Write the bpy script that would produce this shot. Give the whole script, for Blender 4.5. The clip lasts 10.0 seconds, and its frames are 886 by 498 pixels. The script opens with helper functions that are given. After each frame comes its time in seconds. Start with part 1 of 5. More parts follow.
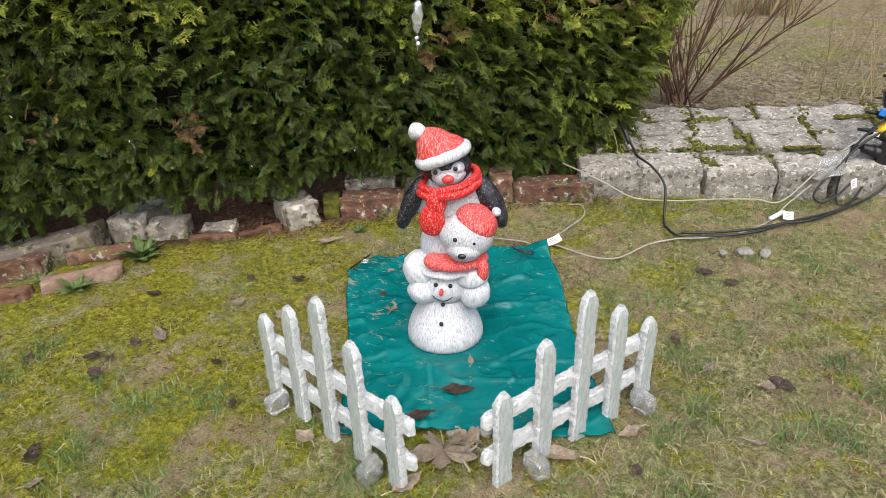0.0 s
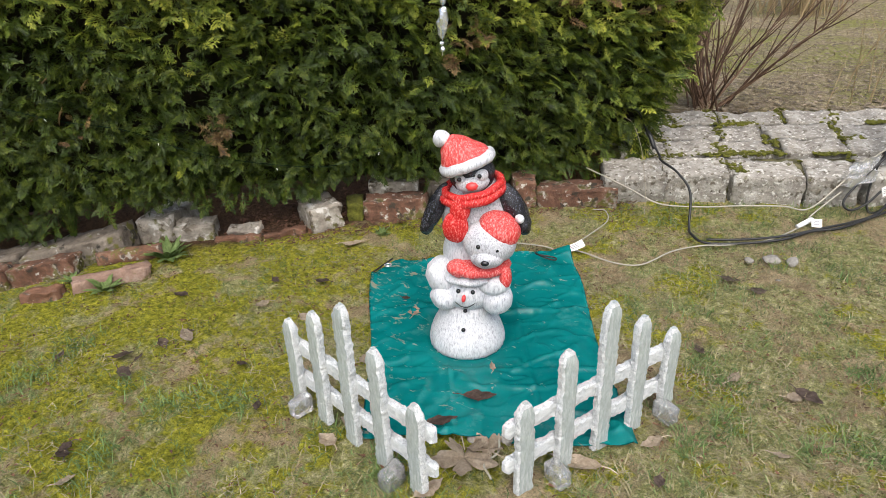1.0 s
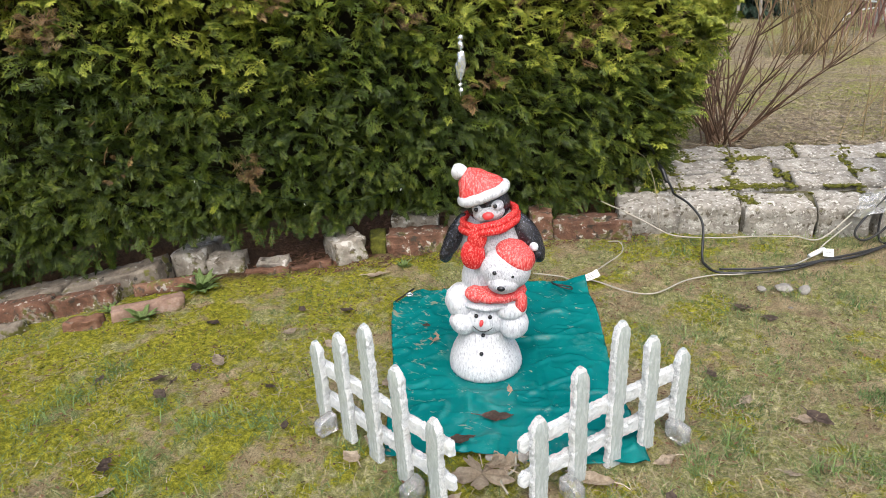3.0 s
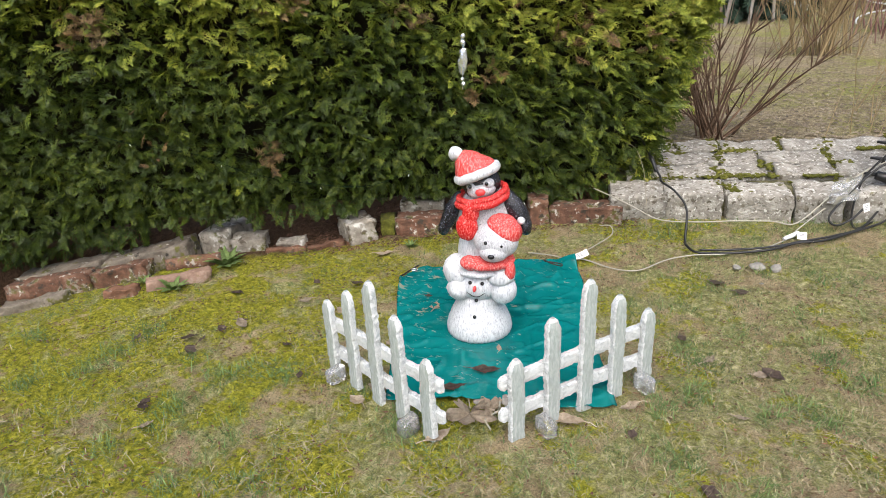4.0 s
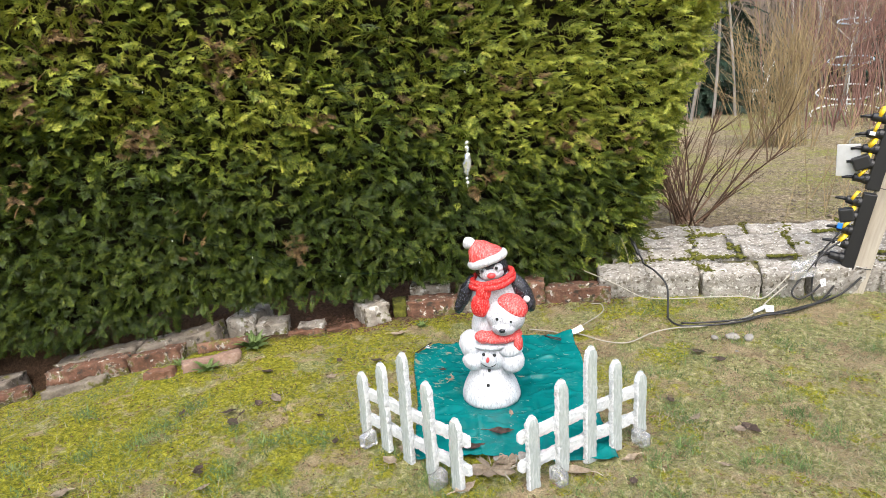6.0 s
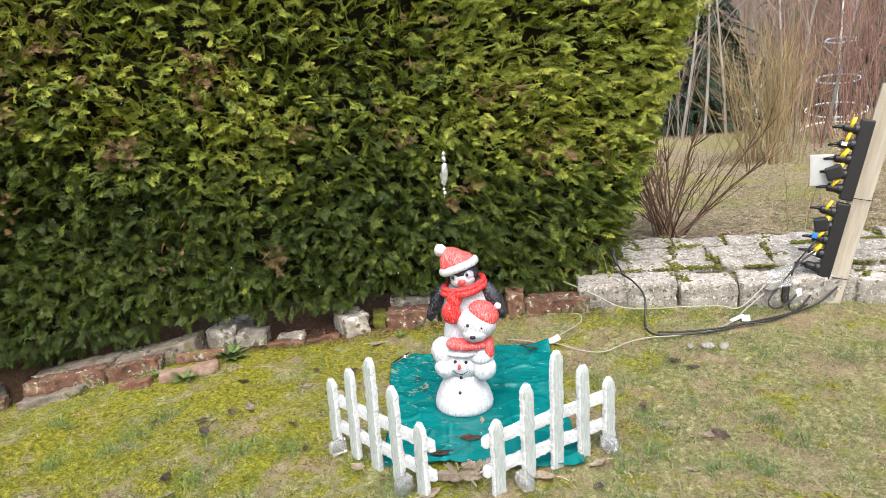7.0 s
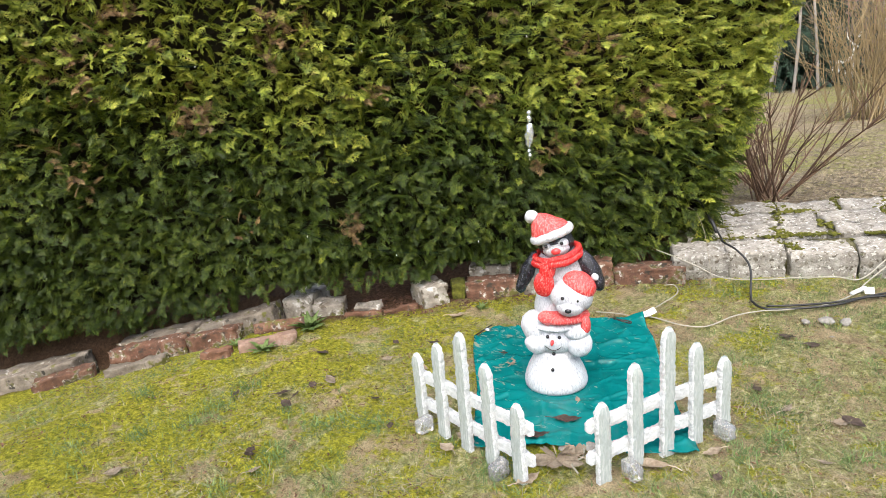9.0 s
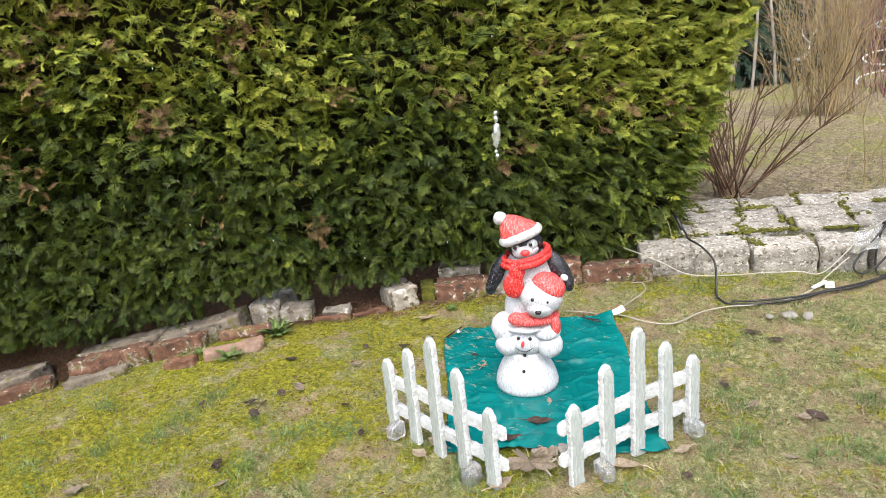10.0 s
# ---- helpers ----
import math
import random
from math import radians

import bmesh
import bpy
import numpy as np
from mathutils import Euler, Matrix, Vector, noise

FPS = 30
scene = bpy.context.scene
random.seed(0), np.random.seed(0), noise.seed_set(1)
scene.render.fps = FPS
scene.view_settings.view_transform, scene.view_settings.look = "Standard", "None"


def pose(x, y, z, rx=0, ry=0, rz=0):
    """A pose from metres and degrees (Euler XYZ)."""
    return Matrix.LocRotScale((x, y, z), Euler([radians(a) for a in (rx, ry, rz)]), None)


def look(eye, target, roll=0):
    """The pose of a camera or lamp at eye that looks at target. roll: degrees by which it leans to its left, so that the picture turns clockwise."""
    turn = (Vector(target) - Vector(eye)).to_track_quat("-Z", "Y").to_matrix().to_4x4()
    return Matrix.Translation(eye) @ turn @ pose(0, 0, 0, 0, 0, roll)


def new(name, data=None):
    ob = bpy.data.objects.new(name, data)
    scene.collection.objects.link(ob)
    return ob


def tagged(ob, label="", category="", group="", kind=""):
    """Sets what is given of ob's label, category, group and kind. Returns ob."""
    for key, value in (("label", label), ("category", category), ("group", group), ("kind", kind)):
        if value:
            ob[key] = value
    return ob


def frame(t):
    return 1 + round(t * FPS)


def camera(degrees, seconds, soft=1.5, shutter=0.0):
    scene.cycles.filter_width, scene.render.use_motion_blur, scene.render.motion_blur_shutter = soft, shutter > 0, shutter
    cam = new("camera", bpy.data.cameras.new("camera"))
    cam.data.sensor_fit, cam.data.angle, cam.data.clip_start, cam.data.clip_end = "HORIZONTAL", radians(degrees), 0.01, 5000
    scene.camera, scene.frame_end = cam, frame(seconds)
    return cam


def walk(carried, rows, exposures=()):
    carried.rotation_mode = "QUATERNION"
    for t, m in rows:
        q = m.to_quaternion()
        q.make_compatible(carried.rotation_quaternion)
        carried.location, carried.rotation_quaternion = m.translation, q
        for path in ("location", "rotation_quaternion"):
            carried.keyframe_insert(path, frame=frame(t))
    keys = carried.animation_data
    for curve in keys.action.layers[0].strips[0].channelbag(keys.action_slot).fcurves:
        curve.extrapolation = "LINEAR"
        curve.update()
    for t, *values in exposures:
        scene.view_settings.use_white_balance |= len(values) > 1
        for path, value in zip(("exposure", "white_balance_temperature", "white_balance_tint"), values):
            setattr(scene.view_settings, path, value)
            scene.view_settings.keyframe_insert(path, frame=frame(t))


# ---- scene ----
cam = camera(69.5, 10.0, soft=0.6)
PATH = [
    (0, (0.192, -0.237, 1.047), (-0.569, 1.398, 0.182), -1.7),
    (0.5, (0.186, -0.239, 1.053), (-0.613, 1.375, 0.184), -1.8),
    (1, (0.187, -0.237, 1.069), (-0.633, 1.368, 0.202), -2.0),
    (1.5, (0.19, -0.237, 1.096), (-0.657, 1.368, 0.255), -2.4),
    (2, (0.188, -0.239, 1.115), (-0.698, 1.377, 0.338), -3.0),
    (2.5, (0.19, -0.271, 1.091), (-0.708, 1.352, 0.344), -3.2),
    (2.7, (0.198, -0.287, 1.084), (-0.701, 1.336, 0.336), -3.1),
    (3.8, (0.4, -0.464, 1.055), (-0.53, 1.143, 0.313), -3.1),
    (4, (0.411, -0.506, 1.074), (-0.54, 1.09, 0.333), -3.0),
    (4.5, (0.41, -0.623, 1.084), (-0.583, 0.96, 0.37), -2.6),
    (5, (0.429, -0.708, 1.118), (-0.568, 0.888, 0.441), -2.7),
    (5.5, (0.45, -0.781, 1.142), (-0.526, 0.865, 0.56), -3.0),
    (6, (0.467, -0.827, 1.162), (-0.469, 0.873, 0.676), -3.6),
    (6.2, (0.467, -0.843, 1.158), (-0.455, 0.872, 0.701), -3.6),
    (7.3, (0.587, -0.783, 1.085), (-0.371, 0.922, 0.665), -4.0),
    (7.5, (0.587, -0.774, 1.068), (-0.4, 0.911, 0.638), -4.3),
    (8, (0.581, -0.756, 1.064), (-0.489, 0.864, 0.583), -5.1),
    (8.5, (0.515, -0.744, 1.076), (-0.589, 0.847, 0.573), -5.2),
    (9, (0.403, -0.712, 1.083), (-0.694, 0.881, 0.574), -5.2),
    (9.5, (0.378, -0.697, 1.087), (-0.668, 0.925, 0.561), -5.4),
    (10, (0.391, -0.69, 1.094), (-0.623, 0.952, 0.57), -5.5),
]
walk(cam, [(t, look(eye, target, roll)) for t, eye, target, roll in PATH],
     exposures=[(0.0, 0.83), (1.8, 0.91), (2.6, 1.02), (4.0, 0.98), (5.0, 1.0), (5.5, 1.10), (6.0, 1.26), (7.5, 1.34), (10.0, 1.32)])

# ---- world, sky and light ----
world = bpy.data.worlds.new("sky")
scene.world = world
world.use_nodes = True
wn = world.node_tree
sky = wn.nodes.new("ShaderNodeTexSky")
sky.sky_type, sky.sun_disc = 'NISHITA', False
sky.sun_elevation, sky.sun_rotation = radians(57), radians(152)
sky.dust_density, sky.ozone_density = 4.0, 1.0
wn.links.new(sky.outputs[0], wn.nodes["Background"].inputs[0])
wn.nodes["Background"].inputs[1].default_value = 0.12
sun = new("sun", bpy.data.lights.new("sun", 'SUN'))
sun.data.energy, sun.data.angle, sun.data.color = 2.1, radians(75), (1.0, 0.98, 0.95)
sun.matrix_world = look((1.2, -2.3, 4.0), (0, 0, 0))

# ---- shaping helpers ----
rng = np.random.default_rng(7)
rnd = random.Random(11)


TABLES = {}


def lattice(x, y, scale, seed=0):
    """Smooth value noise in 0..1 at places x, y (arrays)."""
    if seed not in TABLES:
        TABLES[seed] = np.random.default_rng(seed).random((256, 256))
    table = TABLES[seed]
    u, v = np.asarray(x) * scale + 1000.3, np.asarray(y) * scale + 1000.7
    i, j = np.floor(u).astype(int), np.floor(v).astype(int)
    a, b = u - i, v - j
    a, b = a * a * (3 - 2 * a), b * b * (3 - 2 * b)
    f = lambda p, q: table[p % 256, q % 256]
    return (f(i, j) * (1 - a) + f(i + 1, j) * a) * (1 - b) + (f(i, j + 1) * (1 - a) + f(i + 1, j + 1) * a) * b


EDGE_X = [-60, -3.4, -2.62, -2.2, -1.95, -1.33, -0.95, -0.56, -0.25, 0.18, 0.62, 1.2, 60]
EDGE_Y = [-9, 0.25, 0.72, 0.98, 1.30, 1.66, 1.90, 2.14, 2.26, 2.38, 2.53, 2.72, 20]


def lawn_height(x, y):
    x, y = np.asarray(x, float), np.asarray(y, float)
    z = 0.09 * np.clip(y - 1.35, 0, 1.3) - 0.2 * np.clip(-1.95 - x, 0, 1.5)
    return z + 0.014 * (lattice(x, y, 2.3, 1) - 0.5)


def ground_height(x, y):
    x, y = np.asarray(x, float), np.asarray(y, float)
    low = lawn_height(x, y)
    back = (y - np.interp(x, EDGE_X, EDGE_Y)) * np.interp(x, [-1.3, -0.4], [0.72, 0.94])
    right = np.clip((x + 0.75) / 0.5, 0, 1)
    far = 0.25 + 0.025 * np.clip(y - 3, 0, 30) + 0.03 * (lattice(x, y, 1.1, 4) - 0.5)
    shade = np.maximum(low + 0.05, 0.06)
    k = np.clip((back - 0.10) / 0.22, 0, 1)
    k = k * k * (3 - 2 * k)
    up = shade * (1 - right) + far * right
    wide = np.clip((back - 1.0) / 1.5, 0, 1)
    up = up * (1 - wide) + far * wide
    return low * (1 - k) + up * k


def gz(x, y, lift=0.0):
    return float(ground_height(x, y)) + lift


def make(name, bm, mats, smooth=False):
    me = bpy.data.meshes.new(name)
    bm.to_mesh(me)
    bm.free()
    for m in mats if isinstance(mats, (list, tuple)) else [mats]:
        me.materials.append(m)
    if smooth:
        me.polygons.foreach_set("use_smooth", [True] * len(me.polygons))
    return new(name, me)


def from_arrays(name, verts, faces, mat, smooth=False):
    """A mesh from arrays: verts n x 3, faces m x k (all faces of one size)."""
    verts, faces = np.asarray(verts, dtype=np.float32), np.asarray(faces, dtype=np.int32)
    me = bpy.data.meshes.new(name)
    me.vertices.add(len(verts))
    me.vertices.foreach_set("co", verts.ravel())
    me.loops.add(faces.size)
    me.loops.foreach_set("vertex_index", faces.ravel())
    me.polygons.add(len(faces))
    me.polygons.foreach_set("loop_start", np.arange(len(faces), dtype=np.int32) * faces.shape[1])
    me.polygons.foreach_set("use_smooth", np.full(len(faces), smooth))
    me.update(calc_edges=True)
    me.materials.append(mat)
    return new(name, me)


def empty(name, m, label, category, group="", kind=""):
    ob = new(name)
    ob.matrix_world = m
    ob.empty_display_size = 0.05
    return tagged(ob, label, category, group, kind)


def part(name, bm, mat, parent, label="", smooth=False, m=None):
    ob = make(name, bm, mat, smooth)
    ob.parent = parent
    if m is not None:
        ob.matrix_basis = m
    return tagged(ob, label) if label else ob


def box_bm(sx, sy, sz, cuts=0, bevel=0.0, base=False):
    bm = bmesh.new()
    bmesh.ops.create_cube(bm, size=1)
    for v in bm.verts:
        v.co = Vector((v.co.x * sx, v.co.y * sy, (v.co.z + (0.5 if base else 0)) * sz))
    if bevel:
        bmesh.ops.bevel(bm, geom=bm.edges[:], offset=bevel, segments=2, affect='EDGES', profile=0.6)
    if cuts:
        bmesh.ops.subdivide_edges(bm, edges=bm.edges[:], cuts=cuts, use_grid_fill=True)
    return bm


def jitter(bm, amount, scale, seed=0):
    off = Vector((seed * 3.1, seed * 1.7, seed * 0.9))
    for v in bm.verts:
        v.co += noise.noise_vector(v.co * scale + off) * amount


def stone_bm(sx, sy, sz, seed, rough=0.008):
    """A worn block with its foot at z 0: chipped corners, uneven faces."""
    bm = bmesh.new()
    bmesh.ops.create_cube(bm, size=1)
    bmesh.ops.subdivide_edges(bm, edges=bm.edges[:], cuts=9, use_grid_fill=True)
    r = random.Random(seed)
    tx, ty = r.uniform(-0.06, 0.06), r.uniform(-0.06, 0.06)
    off = Vector((seed * 5.3, seed * 2.1, seed * 7.7))
    for v in bm.verts:
        c = v.co.copy()
        q = sum(max(0, abs(a) * 2 - 0.62) ** 2 for a in c)
        c *= 1 - 0.024 * q
        p = Vector((c.x * sx, c.y * sy, (c.z + 0.5) * sz))
        p.x += ty * p.y + tx * 0.3 * p.z
        p += noise.noise_vector(p * 9 + off) * rough * 0.8 + noise.noise_vector(p * 30 + off) * rough * 0.7 + noise.noise_vector(p * 75 + off) * rough * 0.25
        v.co = p
    return bm


def tube_bm(points, radius, sides=8, taper=None, bm=None):
    """A round cord through points; taper: radius at the far end."""
    bm = bm or bmesh.new()
    pts = [Vector(p) for p in points]
    rings = []
    for i, p in enumerate(pts):
        d = (pts[min(i + 1, len(pts) - 1)] - pts[max(i - 1, 0)])
        if d.length < 1e-9:
            d = Vector((0, 0, 1))
        d.normalize()
        a = d.orthogonal().normalized() if not rings else (rings[-1][1] - d * rings[-1][1].dot(d)).normalized()
        b = d.cross(a)
        r = radius if taper is None else radius + (taper - radius) * i / (len(pts) - 1)
        rings.append(([bm.verts.new(p + (a * math.cos(k * math.tau / sides) + b * math.sin(k * math.tau / sides)) * r) for k in range(sides)], a))
    for (r0, _), (r1, _) in zip(rings, rings[1:]):
        for k in range(sides):
            bm.faces.new((r0[k], r0[(k + 1) % sides], r1[(k + 1) % sides], r1[k]))
    bm.faces.new(rings[0][0][::-1])
    bm.faces.new(rings[-1][0])
    return bm


def smooth_path(points, steps=8):
    pts = [Vector(p) for p in points]
    pts = [pts[0] * 2 - pts[1]] + pts + [pts[-1] * 2 - pts[-2]]
    out = []
    for p0, p1, p2, p3 in zip(pts, pts[1:], pts[2:], pts[3:]):
        for k in range(steps):
            t = k / steps
            out.append(0.5 * ((2 * p1) + (p2 - p0) * t + (2 * p0 - 5 * p1 + 4 * p2 - p3) * t * t + (3 * p1 - p0 - 3 * p2 + p3) * t ** 3))
    return out + [pts[-2]]


def blob(bm, centre, radii, turn=(0, 0, 0), mat=0, seg=28, ring=18, rough=0.0, seed=0, cut=None):
    """An ellipsoid added to bm with a material slot. cut: a floor below which it is flattened."""
    m = Matrix.LocRotScale(Vector(centre), Euler([radians(a) for a in turn]), Vector(radii))
    rows = []
    for b in range(ring + 1):
        t = math.pi * b / ring
        n = 1 if b in (0, ring) else seg
        row = []
        for k in range(n):
            a = math.tau * k / seg
            p = m @ Vector((math.sin(t) * math.cos(a), math.sin(t) * math.sin(a), math.cos(t)))
            if rough:
                p += noise.noise_vector(p * 45 + Vector((seed, seed, seed))) * rough
            if cut is not None:
                p.z = max(p.z, cut)
            row.append(bm.verts.new(p))
        rows.append(row)
    for r0, r1 in zip(rows, rows[1:]):
        for k in range(seg):
            k2 = (k + 1) % seg
            if len(r0) == 1:
                f = bm.faces.new((r0[0], r1[k], r1[k2]))
            elif len(r1) == 1:
                f = bm.faces.new((r0[k2], r0[k], r1[0]))
            else:
                f = bm.faces.new((r0[k], r1[k], r1[k2], r0[k2]))
            f.material_index = mat


# ---- materials ----
def nodes_of(name):
    m = bpy.data.materials.new(name)
    m.use_nodes = True
    t = m.node_tree
    return m, t, t.nodes["Principled BSDF"]


def add(t, kind, **values):
    n = t.nodes.new(kind)
    for k, v in values.items():
        n.inputs[k].default_value = v
    return n


def ramp_of(t, source, stops):
    r = t.nodes.new("ShaderNodeValToRGB")
    while len(r.color_ramp.elements) < len(stops):
        r.color_ramp.elements.new(0.5)
    for e, (p, c) in zip(r.color_ramp.elements, stops):
        e.position, e.color = p, (*c, 1)
    t.links.new(source, r.inputs[0])
    return r.outputs[0]


def mix(t, a, b, f, mode='MIX'):
    n = t.nodes.new("ShaderNodeMix")
    n.data_type, n.blend_type = 'RGBA', mode
    for s, v in ((n.inputs[0], f), (n.inputs[6], a), (n.inputs[7], b)):
        if isinstance(v, (int, float)):
            s.default_value = v
        elif isinstance(v, tuple):
            s.default_value = (*v, 1)
        else:
            t.links.new(v, s)
    return n.outputs[2]


def noise_of(t, scale, detail=5, rough=0.6, stretch=None, distortion=0.0):
    c = t.nodes.new("ShaderNodeTexCoord")
    n = add(t, "ShaderNodeTexNoise", Scale=scale, Detail=detail, Roughness=rough, Distortion=distortion)
    if stretch:
        mp = t.nodes.new("ShaderNodeMapping")
        mp.inputs["Scale"].default_value = stretch
        t.links.new(c.outputs["Object"], mp.inputs[0])
        t.links.new(mp.outputs[0], n.inputs["Vector"])
    else:
        t.links.new(c.outputs["Object"], n.inputs["Vector"])
    return n.outputs["Fac"]


def bump_of(t, bsdf, height, strength, distance):
    b = add(t, "ShaderNodeBump", Strength=strength, Distance=distance)
    t.links.new(height, b.inputs["Height"])
    t.links.new(b.outputs[0], bsdf.inputs["Normal"])


def surface(name, stops, scale, rough=0.8, fine=60, bump=0.5, depth=0.004, spots=None, vary=0.0, stretch=None, spec=0.3, metal=0.0, island=False):
    """A mottled surface: colours by broad noise, darkened and lightened by fine noise, patches of a second colour, relief."""
    m, t, b = nodes_of(name)
    col = ramp_of(t, noise_of(t, scale, 6, 0.65, stretch), stops)
    fine_n = noise_of(t, fine, 4, 0.7, stretch)
    col = mix(t, col, ramp_of(t, fine_n, [(0.25, (0.55, 0.55, 0.55)), (0.75, (1.0, 1.0, 1.0))]), 0.7, 'MULTIPLY')
    for colour, at, sc in spots or []:
        mask = ramp_of(t, noise_of(t, sc, 5, 0.6), [(at, (0, 0, 0)), (min(at + 0.06, 1), (1, 1, 1))])
        col = mix(t, col, colour, mask)
    if vary:
        src = t.nodes.new("ShaderNodeNewGeometry").outputs["Random Per Island"] if island else t.nodes.new("ShaderNodeObjectInfo").outputs["Random"]
        col = mix(t, col, ramp_of(t, src, [(0, (1 - vary,) * 3), (1, (1, 1, 1))]), 1.0, 'MULTIPLY')
    t.links.new(col, b.inputs["Base Color"])
    b.inputs["Roughness"].default_value, b.inputs["Metallic"].default_value = rough, metal
    b.inputs["Specular IOR Level"].default_value = spec
    if bump:
        bump_of(t, b, fine_n, bump, depth)
    return m


def plain(name, colour, rough=0.5, metal=0.0, spec=0.5, transmission=0.0, alpha=1.0):
    m, t, b = nodes_of(name)
    col = mix(t, colour, ramp_of(t, noise_of(t, 35, 4), [(0.3, (0.75, 0.75, 0.75)), (0.7, (1, 1, 1))]), 0.6, 'MULTIPLY')
    t.links.new(col, b.inputs["Base Color"])
    b.inputs["Roughness"].default_value, b.inputs["Metallic"].default_value = rough, metal
    b.inputs["Specular IOR Level"].default_value = spec
    b.inputs["Transmission Weight"].default_value, b.inputs["Alpha"].default_value = transmission, alpha
    return m


def ground_material():
    m, t, b = nodes_of("mossy_lawn")
    soil = ramp_of(t, noise_of(t, 14, 7, 0.7), [(0.3, (0.19, 0.14, 0.085)), (0.55, (0.38, 0.295, 0.185)), (0.75, (0.52, 0.43, 0.29))])
    turf = ramp_of(t, noise_of(t, 40, 6, 0.75), [(0.3, (0.075, 0.09, 0.03)), (0.5, (0.28, 0.275, 0.115)), (0.7, (0.60, 0.55, 0.34))])
    moss = ramp_of(t, noise_of(t, 55, 6, 0.7), [(0.3, (0.06, 0.075, 0.010)), (0.5, (0.25, 0.25, 0.026)), (0.72, (0.52, 0.49, 0.06))])
    tex = t.nodes.new("ShaderNodeTexCoord")
    sep = t.nodes.new("ShaderNodeSeparateXYZ")
    t.links.new(tex.outputs["Object"], sep.inputs[0])

    def math_of(op, a, c=None, d=None, clamp=False):
        n = t.nodes.new("ShaderNodeMath")
        n.operation, n.use_clamp = op, clamp
        for s, v in zip(n.inputs, (a, c, d)):
            if v is None:
                continue
            if isinstance(v, (int, float)):
                s.default_value = v
            else:
                t.links.new(v, s)
        return n.outputs[0]
    # moss thrives in the damp strip along the hedge and thins out on the open side
    side = math_of('MINIMUM', math_of('MAXIMUM', sep.outputs[0], -1.8), 1.2)
    damp = math_of('MULTIPLY', side, -0.06)
    patches = math_of('ADD', noise_of(t, 4.5, 6, 0.7), damp)
    col = mix(t, turf, soil, ramp_of(t, noise_of(t, 5.5, 6, 0.65, distortion=0.6), [(0.48, (0, 0, 0)), (0.56, (1, 1, 1))]))
    col = mix(t, col, moss, ramp_of(t, patches, [(0.50, (0, 0, 0)), (0.57, (1, 1, 1))]))
    # beyond the stone wall: bare earth with leaf litter
    litter = ramp_of(t, noise_of(t, 26, 7, 0.8), [(0.3, (0.10, 0.08, 0.05)), (0.5, (0.29, 0.235, 0.155)), (0.7, (0.54, 0.47, 0.34))])
    litter = mix(t, litter, (0.24, 0.25, 0.07), ramp_of(t, noise_of(t, 1.1, 7, 0.75), [(0.46, (0, 0, 0)), (0.60, (0.85, 0.85, 0.85))]))
    beyond = math_of('MULTIPLY', math_of('SUBTRACT', math_of('SUBTRACT', sep.outputs[1], math_of('MULTIPLY', sep.outputs[0], 0.42)), 2.45), 8.0, clamp=True)
    col = mix(t, col, litter, beyond)
    # needle litter and damp soil under the hedge
    under = math_of('MULTIPLY', math_of('SUBTRACT', math_of('SUBTRACT', sep.outputs[1], math_of('MULTIPLY', sep.outputs[0], 0.712)), 2.56), 12.0, clamp=True)
    past = math_of('MULTIPLY', math_of('SUBTRACT', 3.6, math_of('ADD', sep.outputs[1], sep.outputs[0])), 3.0, clamp=True)
    past = math_of('MULTIPLY', past, math_of('MULTIPLY', math_of('SUBTRACT', 3.5, math_of('SUBTRACT', sep.outputs[1], math_of('MULTIPLY', sep.outputs[0], 0.712))), 3.0, clamp=True))
    needles = ramp_of(t, noise_of(t, 60, 6, 0.8), [(0.3, (0.03, 0.02, 0.012)), (0.6, (0.11, 0.065, 0.04)), (0.75, (0.22, 0.13, 0.08))])
    col = mix(t, col, needles, math_of('MULTIPLY', under, past))
    col = mix(t, col, ramp_of(t, noise_of(t, 210, 4, 0.85), [(0.36, (0.40, 0.39, 0.35)), (0.50, (1.05, 1.05, 1.0)), (0.64, (1.55, 1.52, 1.42))]), 0.9, 'MULTIPLY')
    t.links.new(col, b.inputs["Base Color"])
    b.inputs["Roughness"].default_value = 0.95
    b.inputs["Specular IOR Level"].default_value = 0.1
    bump_of(t, b, noise_of(t, 110, 6, 0.85), 1.0, 0.020)
    return m


def foliage_material(name, dark, light, yellow, brown, spot=0.66):
    """Scaly foliage: tone by shoot and by finger, with withered brown patches."""
    m, t, b = nodes_of(name)
    isl = t.nodes.new("ShaderNodeNewGeometry").outputs["Random Per Island"]
    col = ramp_of(t, noise_of(t, 28, 3, 0.7), [(0.34, dark), (0.50, light), (0.68, yellow)])
    col = mix(t, col, ramp_of(t, isl, [(0.0, (0.70, 0.74, 0.66)), (1.0, (1.25, 1.2, 1.1))]), 1.0, 'MULTIPLY')
    col = mix(t, col, ramp_of(t, noise_of(t, 2.6, 4, 0.6), [(0.35, (0.72, 0.78, 0.70)), (0.65, (1.1, 1.06, 1.0))]), 1.0, 'MULTIPLY')
    col = mix(t, col, brown, ramp_of(t, noise_of(t, 7.0, 5, 0.7), [(spot, (0, 0, 0)), (spot + 0.1, (0.8, 0.8, 0.8))]))
    t.links.new(col, b.inputs["Base Color"])
    b.inputs["Roughness"].default_value = 0.48
    b.inputs["Specular IOR Level"].default_value = 0.3
    return m


